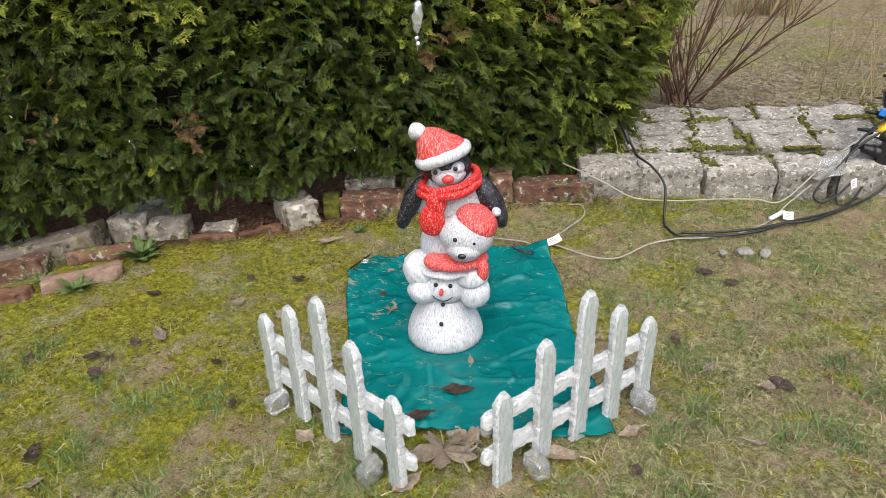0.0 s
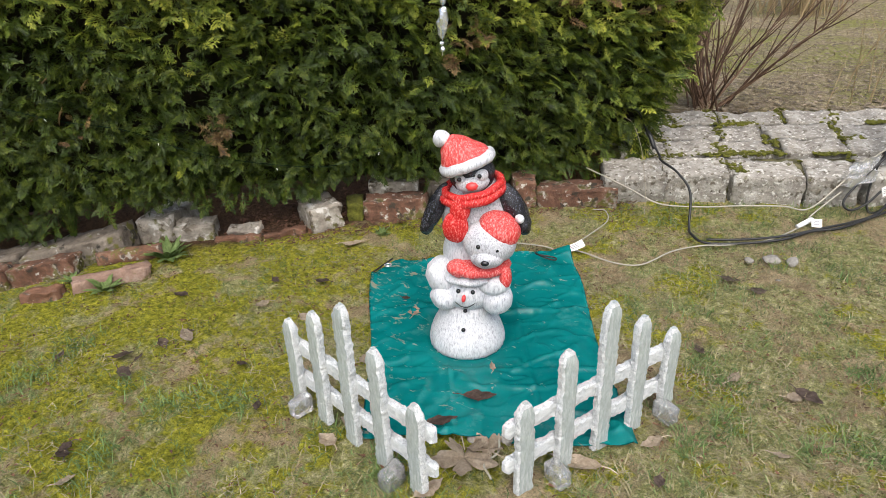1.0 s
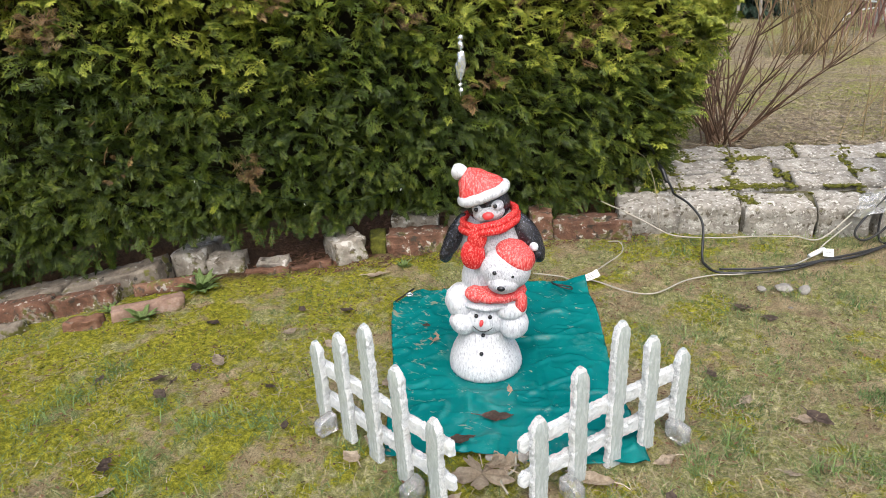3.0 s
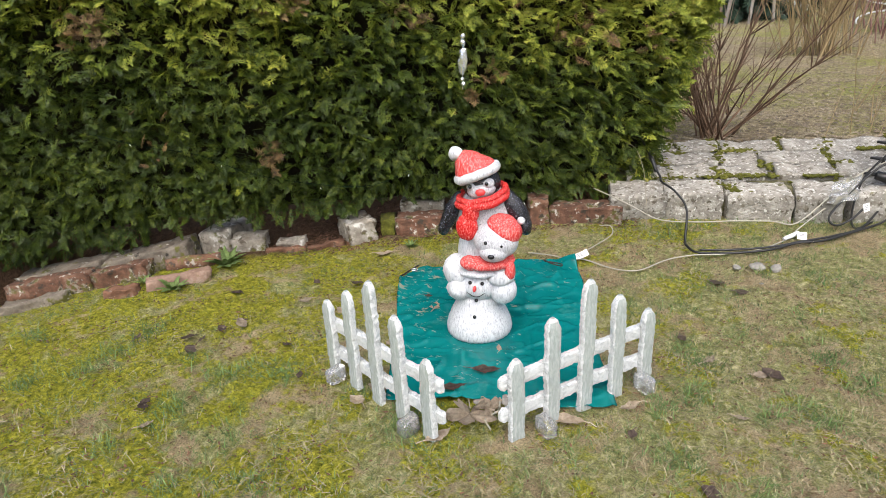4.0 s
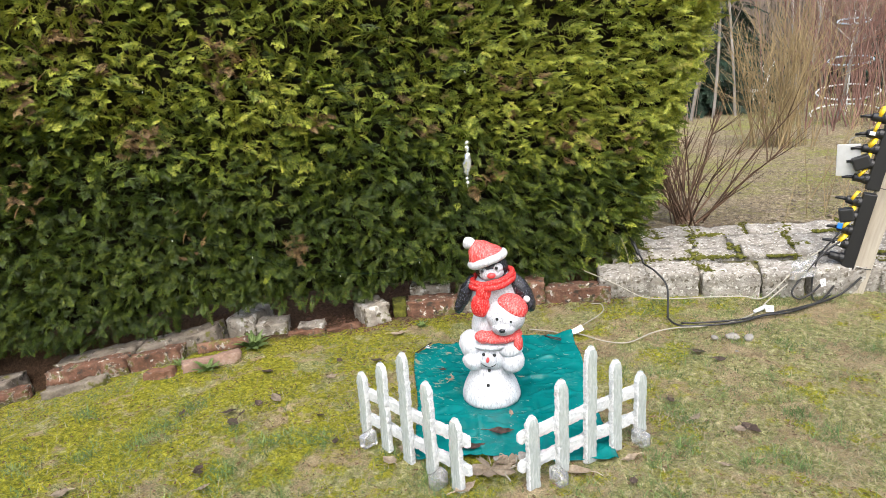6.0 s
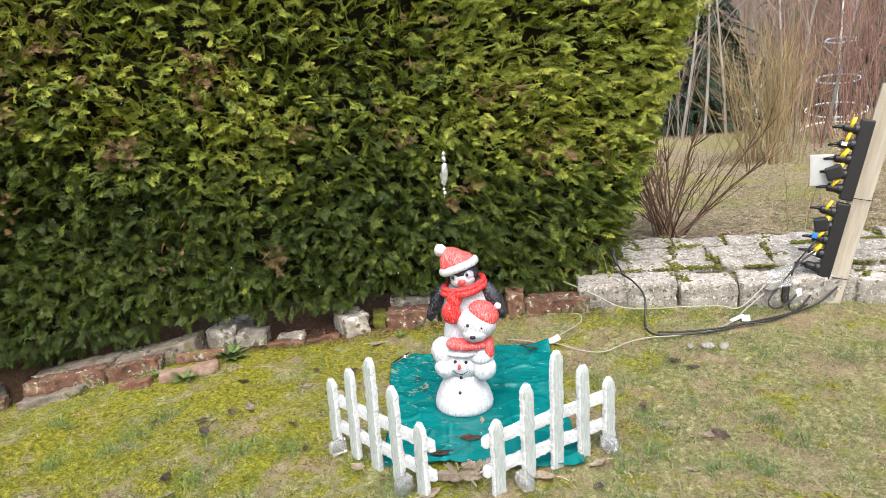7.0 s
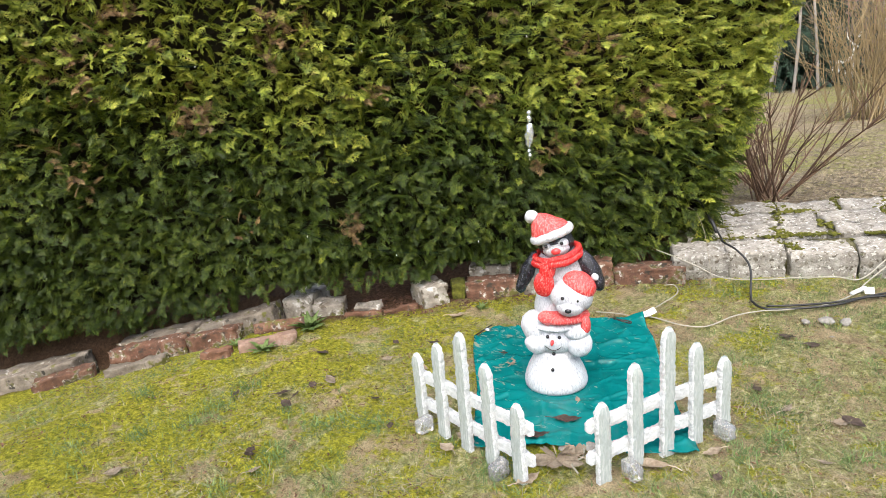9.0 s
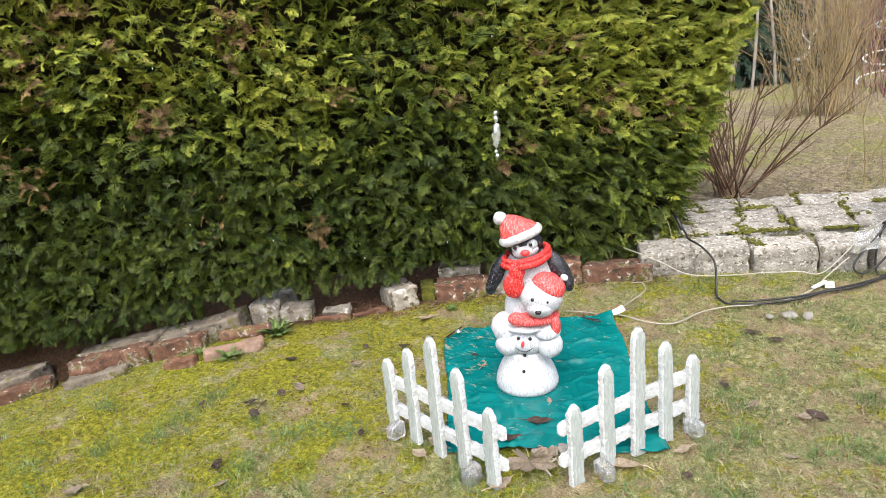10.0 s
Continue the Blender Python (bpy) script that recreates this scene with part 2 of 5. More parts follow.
def acrylic(name, stops, streak, rough=0.3, bump=0.6, transmission=0.0, stretch=(1, 1, 0.16)):
    """Cast acrylic with drawn streaks down its surface."""
    m, t, b = nodes_of(name)
    n = noise_of(t, streak, 4, 0.75, stretch, 0.4)
    col = ramp_of(t, n, stops)
    t.links.new(col, b.inputs["Base Color"])
    b.inputs["Roughness"].default_value = rough
    b.inputs["Specular IOR Level"].default_value = 0.5
    b.inputs["Transmission Weight"].default_value = transmission
    bump_of(t, b, n, bump, 0.004)
    return m


def tarpaulin():
    """Coated teal fabric: fine weave, sky sheen painted as paler patches, and dried mud smeared over the half towards
    the hedge.
    """
    m, t, b = nodes_of("teal_tarpaulin")
    tex = t.nodes.new("ShaderNodeTexCoord")
    sep = t.nodes.new("ShaderNodeSeparateXYZ")
    t.links.new(tex.outputs["Object"], sep.inputs[0])
    col = ramp_of(t, noise_of(t, 4, 6, 0.65), [(0.3, (0.0, 0.205, 0.205)), (0.7, (0.006, 0.30, 0.295))])
    # paler patches: the sky's sheen put into the base colour
    col = mix(t, col, (0.09, 0.36, 0.34), ramp_of(t, noise_of(t, 7, 5, 0.7), [(0.58, (0, 0, 0)), (0.72, (0.7, 0.7, 0.7))]))
    smear = noise_of(t, 20, 6, 0.72, (1.0, 2.2, 1), 0.8)
    side = t.nodes.new("ShaderNodeMath")
    side.operation, side.use_clamp = 'MULTIPLY_ADD', True
    side.inputs[1].default_value, side.inputs[2].default_value = -0.9, -0.22
    t.links.new(sep.outputs[0], side.inputs[0])
    gate = t.nodes.new("ShaderNodeMath")
    gate.operation = 'MULTIPLY_ADD'
    gate.inputs[1].default_value = 0.16
    t.links.new(side.outputs[0], gate.inputs[0])
    t.links.new(smear, gate.inputs[2])
    mud = ramp_of(t, gate.outputs[0], [(0.645, (0, 0, 0)), (0.70, (0.9, 0.9, 0.9))])
    col = mix(t, col, (0.40, 0.36, 0.25), mud)
    t.links.new(col, b.inputs["Base Color"])
    t.links.new(ramp_of(t, mud, [(0.0, (0.27, 0.27, 0.27)), (1.0, (0.8, 0.8, 0.8))]), b.inputs["Roughness"])
    b.inputs["Specular IOR Level"].default_value = 0.55
    bump_of(t, b, noise_of(t, 60, 4, 0.7), 0.15, 0.003)
    return m


lawn_mat = ground_material()
blade_mat = surface("grass_blades", [(0.3, (0.085, 0.165, 0.040)), (0.55, (0.18, 0.265, 0.075)), (0.75, (0.32, 0.37, 0.14))], 6, 0.6, 30, 0, vary=0.55, island=True)
straw_mat = surface("dry_straw", [(0.3, (0.30, 0.25, 0.13)), (0.6, (0.50, 0.43, 0.26)), (0.8, (0.66, 0.60, 0.42))], 9, 0.7, 40, 0, vary=0.55, island=True)
# one thuja in three tones, which also paint its shading from foot to top
thuja_shaded_mat = foliage_material("thuja_shaded_green", (0.014, 0.026, 0.003), (0.042, 0.069, 0.007), (0.110, 0.134, 0.015), (0.15, 0.08, 0.03), 0.70)
thuja_half_shaded_mat = foliage_material("thuja_half_shaded_green", (0.035, 0.056, 0.006), (0.100, 0.140, 0.016), (0.230, 0.250, 0.036), (0.21, 0.13, 0.055), 0.65)
thuja_lit_olive_mat = foliage_material("thuja_lit_olive_green", (0.085, 0.118, 0.015), (0.225, 0.265, 0.034), (0.420, 0.420, 0.085), (0.27, 0.19, 0.085), 0.60)
withered_mat = foliage_material("withered_thuja", (0.05, 0.028, 0.013), (0.14, 0.082, 0.038), (0.26, 0.19, 0.095), (0.10, 0.06, 0.03), 0.6)
# near-black colour stands for the shade inside the hedge
core_mat = surface("hedge_inner_shade", [(0.3, (0.012, 0.010, 0.006)), (0.7, (0.035, 0.028, 0.016))], 20, 0.95)
bark_mat = surface("shrub_bark", [(0.3, (0.10, 0.058, 0.036)), (0.7, (0.23, 0.145, 0.09))], 20, 0.8, 80, 0.3, vary=0.4)
tan_mat = surface("pale_dry_stems", [(0.3, (0.28, 0.20, 0.10)), (0.7, (0.52, 0.40, 0.21))], 5, 0.8, 60, 0, vary=0.4, island=True)
grey_twig_mat = surface("grey_brown_twigs", [(0.3, (0.22, 0.17, 0.14)), (0.7, (0.46, 0.38, 0.31))], 2, 0.85, 60, 0, vary=0.5, island=True)
red_twig_mat = surface("reddish_twigs", [(0.3, (0.20, 0.10, 0.08)), (0.7, (0.40, 0.24, 0.19))], 4, 0.8, 60, 0, vary=0.4, island=True)
stone_mat = surface("lichened_limestone", [(0.3, (0.20, 0.18, 0.15)), (0.5, (0.40, 0.37, 0.32)), (0.68, (0.60, 0.57, 0.51))], 13, 0.9, 70, 0.9, 0.012,
                    [((0.62, 0.60, 0.55), 0.56, 60), ((0.14, 0.12, 0.09), 0.57, 46), ((0.24, 0.215, 0.17), 0.58, 11), ((0.14, 0.14, 0.035), 0.65, 9)], vary=0.2)
white_stone_mat = surface("white_weathered_stone", [(0.3, (0.21, 0.175, 0.135)), (0.5, (0.42, 0.375, 0.31)), (0.7, (0.60, 0.56, 0.48))], 15, 0.92, 80, 1.0, 0.012,
                          [((0.66, 0.63, 0.57), 0.55, 18), ((0.13, 0.105, 0.075), 0.56, 22), ((0.12, 0.115, 0.025), 0.57, 12)], vary=0.15)
grey_slab_mat = surface("grey_slab", [(0.3, (0.12, 0.095, 0.07)), (0.65, (0.32, 0.275, 0.22))], 14, 0.92, 80, 1.0, 0.010, [((0.13, 0.125, 0.03), 0.56, 11), ((0.42, 0.40, 0.35), 0.61, 24), ((0.05, 0.045, 0.035), 0.60, 17)], vary=0.2)
brick_mat = surface("old_red_brick", [(0.3, (0.085, 0.050, 0.034)), (0.52, (0.240, 0.120, 0.075)), (0.72, (0.36, 0.25, 0.18))], 16, 0.92, 90, 1.0, 0.012,
                    [((0.34, 0.30, 0.24), 0.54, 13), ((0.13, 0.12, 0.028), 0.55, 14), ((0.07, 0.055, 0.04), 0.57, 24), ((0.62, 0.58, 0.51), 0.61, 34)], vary=0.3)
clay_mat = surface("orange_red_clay", [(0.3, (0.11, 0.055, 0.033)), (0.55, (0.225, 0.115, 0.070)), (0.75, (0.33, 0.22, 0.155))], 18, 0.92, 90, 0.9, 0.008,
                   [((0.14, 0.13, 0.03), 0.57, 12), ((0.36, 0.33, 0.28), 0.60, 26), ((0.08, 0.06, 0.045), 0.57, 22)], vary=0.2)
pink_brick_mat = surface("pale_pink_brick", [(0.3, (0.26, 0.15, 0.11)), (0.55, (0.42, 0.28, 0.21)), (0.75, (0.56, 0.44, 0.36))], 18, 0.92, 90, 0.9, 0.008,
                         [((0.15, 0.14, 0.04), 0.61, 12)], vary=0.2)
bedding_mat = surface("mossy_earth", [(0.3, (0.07, 0.06, 0.035)), (0.55, (0.16, 0.15, 0.07)), (0.75, (0.24, 0.21, 0.12))], 22, 0.95, 120, 1.0, 0.01)
moss_mat = surface("moss_cushions", [(0.3, (0.06, 0.065, 0.01)), (0.6, (0.16, 0.16, 0.022)), (0.8, (0.27, 0.25, 0.04))], 30, 0.95, 120, 1.0, 0.01)
tarp_mat = tarpaulin()
white_acrylic = acrylic("white_acrylic", [(0.34, (0.32, 0.33, 0.36)), (0.46, (0.57, 0.58, 0.61)), (0.60, (0.70, 0.71, 0.73))], 230, 0.3, 1.0, stretch=(1, 1, 0.22))
red_acrylic = acrylic("red_acrylic", [(0.30, (0.36, 0.006, 0.008)), (0.52, (0.62, 0.016, 0.016)), (0.68, (0.82, 0.26, 0.23))], 260, 0.25, 1.0, stretch=(1, 1, 0.5))
pale_red_acrylic = acrylic("pale_red_acrylic", [(0.30, (0.50, 0.020, 0.022)), (0.50, (0.72, 0.065, 0.062)), (0.68, (0.88, 0.42, 0.39))], 250, 0.25, 1.0, stretch=(1, 1, 0.32))
black_acrylic = acrylic("black_acrylic", [(0.35, (0.004, 0.004, 0.006)), (0.58, (0.016, 0.016, 0.022)), (0.72, (0.34, 0.34, 0.40))], 300, 0.25, stretch=(1, 1, 0.5))
speckle_acrylic = acrylic("grey_speckled_acrylic", [(0.35, (0.22, 0.22, 0.24)), (0.46, (0.50, 0.50, 0.53)), (0.60, (0.69, 0.69, 0.72))], 330, bump=1.0, stretch=(1, 1, 0.45))
frost_acrylic = acrylic("frosted_fence_acrylic", [(0.25, (0.36, 0.40, 0.38)), (0.5, (0.49, 0.54, 0.52)), (0.7, (0.65, 0.69, 0.675))], 150, 0.18, 0.4, 0.30, (1, 1, 0.22))
rail_acrylic = acrylic("frosted_rail_acrylic", [(0.30, (0.40, 0.43, 0.43)), (0.5, (0.60, 0.62, 0.62)), (0.7, (0.74, 0.75, 0.75))], 110, 0.3, 1.0, 0.1, (0.6, 0.6, 1))
edge_acrylic = acrylic("crumbled_acrylic_edge", [(0.34, (0.38, 0.41, 0.41)), (0.5, (0.62, 0.64, 0.64)), (0.66, (0.78, 0.79, 0.79))], 260, 0.25, 0.8, 0.1, (1, 1, 1))
clear_acrylic = acrylic("clear_acrylic_foot", [(0.3, (0.70, 0.70, 0.70)), (0.7, (0.92, 0.93, 0.93))], 60, 0.12, 0.4, 0.85)
bead_black = plain("glossy_black_bead", (0.01, 0.01, 0.012), 0.12)
coral_mat = plain("coral_red_plastic", (0.72, 0.055, 0.055), 0.35)
black_plastic = plain("black_plastic", (0.012, 0.012, 0.013), 0.45)
black_cable = plain("black_cable_rubber", (0.012, 0.012, 0.012), 0.5)
white_cable = plain("white_cable_pvc", (0.34, 0.32, 0.26), 0.45)
beige_cable = plain("beige_wire", (0.24, 0.21, 0.15), 0.6)
green_cable = plain("dark_green_wire", (0.008, 0.022, 0.013), 0.85, spec=0.1)
yellow_plastic = plain("yellow_plastic", (0.80, 0.52, 0.02), 0.4)
blue_plastic = plain("blue_plastic", (0.02, 0.20, 0.65), 0.4)
grey_print = plain("grey_print", (0.25, 0.25, 0.25), 0.7)
paper_mat = plain("white_paper_tag", (0.78, 0.78, 0.76), 0.7)
white_plastic = plain("white_plastic", (0.72, 0.73, 0.73), 0.4)
film_mat = plain("clear_plastic_film", (0.85, 0.86, 0.87), 0.15, transmission=0.75)
foil_mat = plain("silver_foil", (0.72, 0.75, 0.78), 0.25, 0.75)
wood_mat = surface("weathered_wooden_post", [(0.3, (0.36, 0.31, 0.24)), (0.7, (0.52, 0.47, 0.38))], 10, 0.85, 60, 0.4, 0.003, stretch=(1, 1, 0.08))
leaf_mat = surface("dry_tan_leaf", [(0.3, (0.38, 0.29, 0.20)), (0.7, (0.68, 0.57, 0.44))], 30, 0.8, 120, 0.5, 0.002, vary=0.35)
dark_leaf_mat = surface("dark_rotting_leaf", [(0.3, (0.075, 0.052, 0.042)), (0.7, (0.20, 0.145, 0.115))], 30, 0.7, 120, 0.5, 0.002, vary=0.4)
weed_mat = surface("weed_green", [(0.3, (0.12, 0.20, 0.05)), (0.7, (0.30, 0.40, 0.14))], 25, 0.6, 90, 0.3, 0.002)
litter_mat = surface("brown_litter", [(0.3, (0.10, 0.045, 0.025)), (0.7, (0.28, 0.14, 0.08))], 20, 0.9, 60, 0, vary=0.6, island=True)
pebble_mat = surface("grey_pebble", [(0.3, (0.16, 0.15, 0.13)), (0.7, (0.36, 0.34, 0.31))], 30, 0.85, 120, 0.4, 0.002)
birch_mat = surface("pale_birch_bark", [(0.3, (0.20, 0.18, 0.16)), (0.7, (0.42, 0.39, 0.35))], 4, 0.85, 40, 0.3, 0.004)
spruce_mat = foliage_material("dark_spruce", (0.012, 0.03, 0.022), (0.025, 0.055, 0.038), (0.05, 0.085, 0.06), (0.04, 0.05, 0.04), 0.8)
wood_far_mat = surface("far_bare_wood", [(0.3, (0.14, 0.11, 0.095)), (0.5, (0.30, 0.24, 0.205)), (0.7, (0.46, 0.40, 0.35))], 1.6, 0.95, 14, 0, stretch=(1, 1, 0.25))

# ---- ground: one sheet to the horizon ----
def axis(a, b, step, reach):
    inner = list(np.arange(a, b, step))
    out, d, lo, hi = [], step, a, inner[-1]
    low, high = [], []
    while lo > -reach:
        d *= 1.35
        lo -= d
        low.append(lo)
    d = step
    while hi < reach:
        d *= 1.35
        hi += d
        high.append(hi)
    return np.array(low[::-1] + inner + high)


gx, gy = axis(-3.0, 1.6, 0.012, 400), axis(-0.5, 2.6, 0.012, 400)
X, Y = np.meshgrid(gx, gy)
Z = ground_height(X, Y)
near = np.clip(1.2 - np.hypot(X + 0.6, Y - 1.2) / 4, 0, 1)
Z = Z + near * (0.012 * (lattice(X, Y, 14, 5) - 0.5) + 0.012 * (lattice(X, Y, 34, 6) - 0.5) + 0.010 * (lattice(X, Y, 62, 7) - 0.5))
nx, ny = len(gx), len(gy)
idx = np.arange(nx * ny).reshape(ny, nx)
quads = np.stack([idx[:-1, :-1], idx[:-1, 1:], idx[1:, 1:], idx[1:, :-1]], -1).reshape(-1, 4)
ground = from_arrays("ground", np.stack([X, Y, Z], -1).reshape(-1, 3), quads, lawn_mat, True)
tagged(ground, "mossy winter lawn with bare earth patches and dry grass", "ground", kind="structure")

# ---- tarpaulin mat ----
MAT = [Vector((-0.530, 0.722)), Vector((0.060, 0.945)), Vector((-0.340, 1.790)), Vector((-0.991, 1.497))]


def on_mat(x, y, margin=0.0):
    x, y = np.asarray(x, float), np.asarray(y, float)
    inside = np.ones(np.broadcast(x, y).shape, bool)
    for a, b in zip(MAT, MAT[1:] + MAT[:1]):
        d = (b - a).normalized()
        inside &= d.x * (y - a.y) - d.y * (x - a.x) > -margin
    return inside


def mat_point(s, r):
    return (MAT[0] * (1 - s) + MAT[1] * s) * (1 - r) + (MAT[3] * (1 - s) + MAT[2] * s) * r


def build_mat():
    bm = bmesh.new()
    n, k = 110, 150
    grid = []
    for j in range(k + 1):
        row = []
        for i in range(n + 1):
            r = j / k
            cut = 0.112 * max(0, 1 - (1 - r) / 0.113)            # the cut-off corner
            s = cut + (1 - cut) * i / n
            p = mat_point(s, r)
            p = p + Vector((0.955, 0.3)) * 0.006 * math.sin(9 * r + 1) * (2 * s - 1) + Vector((-0.4, 0.9)) * 0.007 * math.sin(8 * s + 2) * (2 * r - 1)
            rim = min(s - cut, 1 - s, r, 1 - r) * 10
            z = gz(p.x, p.y) + 0.009 + 0.006 * min(1, rim)
            z += 0.012 * (noise.noise(Vector((p.x * 4, p.y * 7, 3))) + 0.4)
            z += 0.005 * noise.noise(Vector((p.x * 22, p.y * 15, 8)))
            # ridged wrinkles, sharp at the crest
            z += 0.008 * (1 - min(1, 5 * abs(noise.noise(Vector((p.x * 6 + p.y * 2, p.y * 7 - p.x * 3, 4)))))) ** 2
            z += 0.005 * (1 - min(1, 6 * abs(noise.noise(Vector((p.x * 12 - p.y * 8, p.y * 13, 14)))))) ** 2
            for q, c in ((s, 0.34), (s, 0.68), (r, 0.30), (r, 0.62)):
                z += 0.0045 * math.exp(-((q - c) / 0.009) ** 2)
            d = math.hypot(p.x + 0.474, p.y - 1.194)
            w = min(1, max(0, (d - 0.10) / 0.08))
            z = z * w + (gz(-0.474, 1.194) + 0.014) * (1 - w)
            if s > 0.88 and r > 0.92:                             # turned-up corner
                z += 0.035 * ((s - 0.88) / 0.12) * ((r - 0.92) / 0.08)
            row.append(bm.verts.new((p.x, p.y, z)))
        grid.append(row)
    for j in range(k):
        for i in range(n):
            bm.faces.new((grid[j][i], grid[j][i + 1], grid[j + 1][i + 1], grid[j + 1][i]))
    bmesh.ops.solidify(bm, geom=bm.faces[:], thickness=0.003)
    t = empty("tarpaulin_mat", Matrix(), "creased teal tarpaulin mat with mud smears on the lawn", "mat")
    part("sheet", bm, tarp_mat, t, smooth=True)
    hem = [mat_point(0.006 + 0.10 * h, 0.895 + 0.10 * h) for h in np.linspace(0, 1, 9)]
    part("hem_band", tube_bm([(p.x, p.y, gz(p.x, p.y) + 0.022) for p in hem], 0.0035, 6), black_plastic, t, "black reinforced hem at the cut corner")
    c = mat_point(0.085, 0.925)
    pts = [(c.x + 0.011 * math.cos(a), c.y + 0.011 * math.sin(a), gz(c.x, c.y) + 0.034) for a in np.linspace(0, math.tau, 17)]
    part("eyelet", tube_bm(pts, 0.0035, 6), foil_mat, t, "tarnished metal eyelet", True)


build_mat()

# ---- stacked figure on the mat: one plain mesh ----
def build_figure():
    W, R_, K, S, B, C, P = range(7)
    bm = bmesh.new()

    def slot(before, mat):
        bm.faces.ensure_lookup_table()
        for f in bm.faces[before:]:
            f.material_index = mat

    def ridged(k, z):
        """Icicle-like ribs running down the moulded foot."""
        return 0.0016 * math.sin(k * 2.1 + 3 * math.sin(z * 60)) + 0.0012 * noise.noise(Vector((k * 0.9, z * 30, 2)))
    # snowman: ribbed foot, head, brim
    prof = [(0.0, 0.101), (0.006, 0.107), (0.018, 0.109), (0.034, 0.107), (0.052, 0.102), (0.070, 0.094), (0.088, 0.085), (0.106, 0.076), (0.122, 0.070), (0.138, 0.066)]
    n, rings = 96, []
    for z, r in prof:
        ring = []
        for k in range(n):
            a, rr = math.tau * k / n, r + ridged(k, z)
            ring.append(bm.verts.new((rr * math.cos(a), rr * math.sin(a), z + (0.0025 * noise.noise(Vector((k * 0.35, 1, 0))) if z < 0.02 else 0))))
        rings.append(ring)
    for r0, r1 in zip(rings, rings[1:]):
        for k in range(n):
            bm.faces.new((r0[k], r0[(k + 1) % n], r1[(k + 1) % n], r1[k]))
    bm.faces.new(rings[0][::-1])
    bm.faces.new(rings[-1])
    blob(bm, (0.008, -0.010, 0.184), (0.073, 0.075, 0.060), mat=W, seg=40, ring=26, rough=0.0015)
    blob(bm, (0.020, -0.010, 0.236), (0.088, 0.084, 0.022), (0, -3, 0), mat=W, seg=40, rough=0.004)
    # bear: seat, arms, paws
    blob(bm, (0.018, 0.022, 0.285), (0.084, 0.078, 0.095), mat=W, seg=40, rough=0.003)
    blob(bm, (-0.060, -0.018, 0.222), (0.050, 0.052, 0.058), (8, -20, 0), mat=W, seg=36, rough=0.004, seed=2)
    blob(bm, (-0.054, -0.044, 0.172), (0.042, 0.040, 0.038), (0, 25, 0), mat=W, rough=0.004, seed=3)
    blob(bm, (0.090, -0.046, 0.172), (0.042, 0.043, 0.046), (0, 12, 0), mat=W, rough=0.004, seed=4)
    blob(bm, (0.084, -0.050, 0.222), (0.044, 0.040, 0.034), (0, -10, 0), mat=W, rough=0.004, seed=5)
    # bear's scarf, head, muzzle
    blob(bm, (0.042, -0.032, 0.270), (0.083, 0.074, 0.026), (0, -3, 0), mat=P, seg=40, rough=0.004, seed=6)
    blob(bm, (-0.012, -0.066, 0.270), (0.032, 0.028, 0.024), (0, 8, 0), mat=P, rough=0.003, seed=16)
    blob(bm, (0.112, -0.058, 0.250), (0.017, 0.028, 0.036), (0, -6, 0), mat=P, rough=0.003, seed=7)
    blob(bm, (0.069, -0.052, 0.347), (0.071, 0.063, 0.060), (8, 10, 0), mat=S, seg=40, ring=26, rough=0.001)
    blob(bm, (0.066, -0.080, 0.318), (0.046, 0.042, 0.032), mat=S, rough=0.001)
    blob(bm, (0.064, -0.106, 0.321), (0.029, 0.022, 0.021), mat=S)
    # bear's cap: crown, bobble
    blob(bm, (0.095, -0.046, 0.382), (0.058, 0.057, 0.043), (0, 29, 0), mat=P, seg=40, rough=0.003, seed=8)
    blob(bm, (0.146, -0.034, 0.405), (0.0115, 0.0115, 0.0115), mat=W, rough=0.003)
    # penguin: body, back, wings, hood, face
    blob(bm, (0.030, 0.026, 0.388), (0.096, 0.078, 0.118), mat=S, seg=40, ring=26, rough=0.001)
    blob(bm, (0.030, 0.058, 0.405), (0.098, 0.066, 0.105), mat=K, rough=0.002)
    for sx, x, tilt, z, wide in ((-1, -0.080, 25, 0.415, 0.024), (1, 0.128, -28, 0.425, 0.030)):
        blob(bm, (x, 0.004, z), (wide, 0.036, 0.076), (0, tilt, 0), mat=K, seg=32, rough=0.003, seed=x)
        blob(bm, (x + sx * 0.023, 0.000, z - 0.045), (wide * 0.82, 0.030, 0.034), (0, tilt * 0.7, 0), mat=K, rough=0.003, seed=x)
    blob(bm, (0.018, 0.010, 0.514), (0.061, 0.060, 0.056), mat=K, seg=36, rough=0.0015)
    blob(bm, (0.023, -0.020, 0.500), (0.045, 0.043, 0.028), (0, -10, 0), mat=S, seg=36)
    for x, z in ((-0.003, 0.512), (0.046, 0.521)):
        blob(bm, (x, -0.027, z), (0.019, 0.029, 0.018), mat=S)
    blob(bm, (0.021, -0.052, 0.541), (0.008, 0.012, 0.015), (18, -10, 0), mat=K)
    # penguin's scarf: two turns and a hanging end
    ring = [Vector((0.022 + 0.076 * math.cos(a), -0.004 + 0.070 * math.sin(a), 0.479 + 0.014 * math.cos(a) + 0.010 * math.sin(a))) for a in np.linspace(0, math.tau, 49)]
    before = len(bm.faces)
    for dz, r, grow in ((0.005, 0.0105, 0.95), (-0.011, 0.0125, 1.0)):
        tube_bm([Vector((0.022 + (p.x - 0.022) * grow, p.y * grow, p.z + dz + 0.0012 * math.sin(i * 0.9))) for i, p in enumerate(ring)], r, 12, bm=bm)
    slot(before, R_)
    blob(bm, (-0.004, -0.068, 0.438), (0.026, 0.016, 0.042), (0, 12, 0), mat=R_, rough=0.002, seed=11)
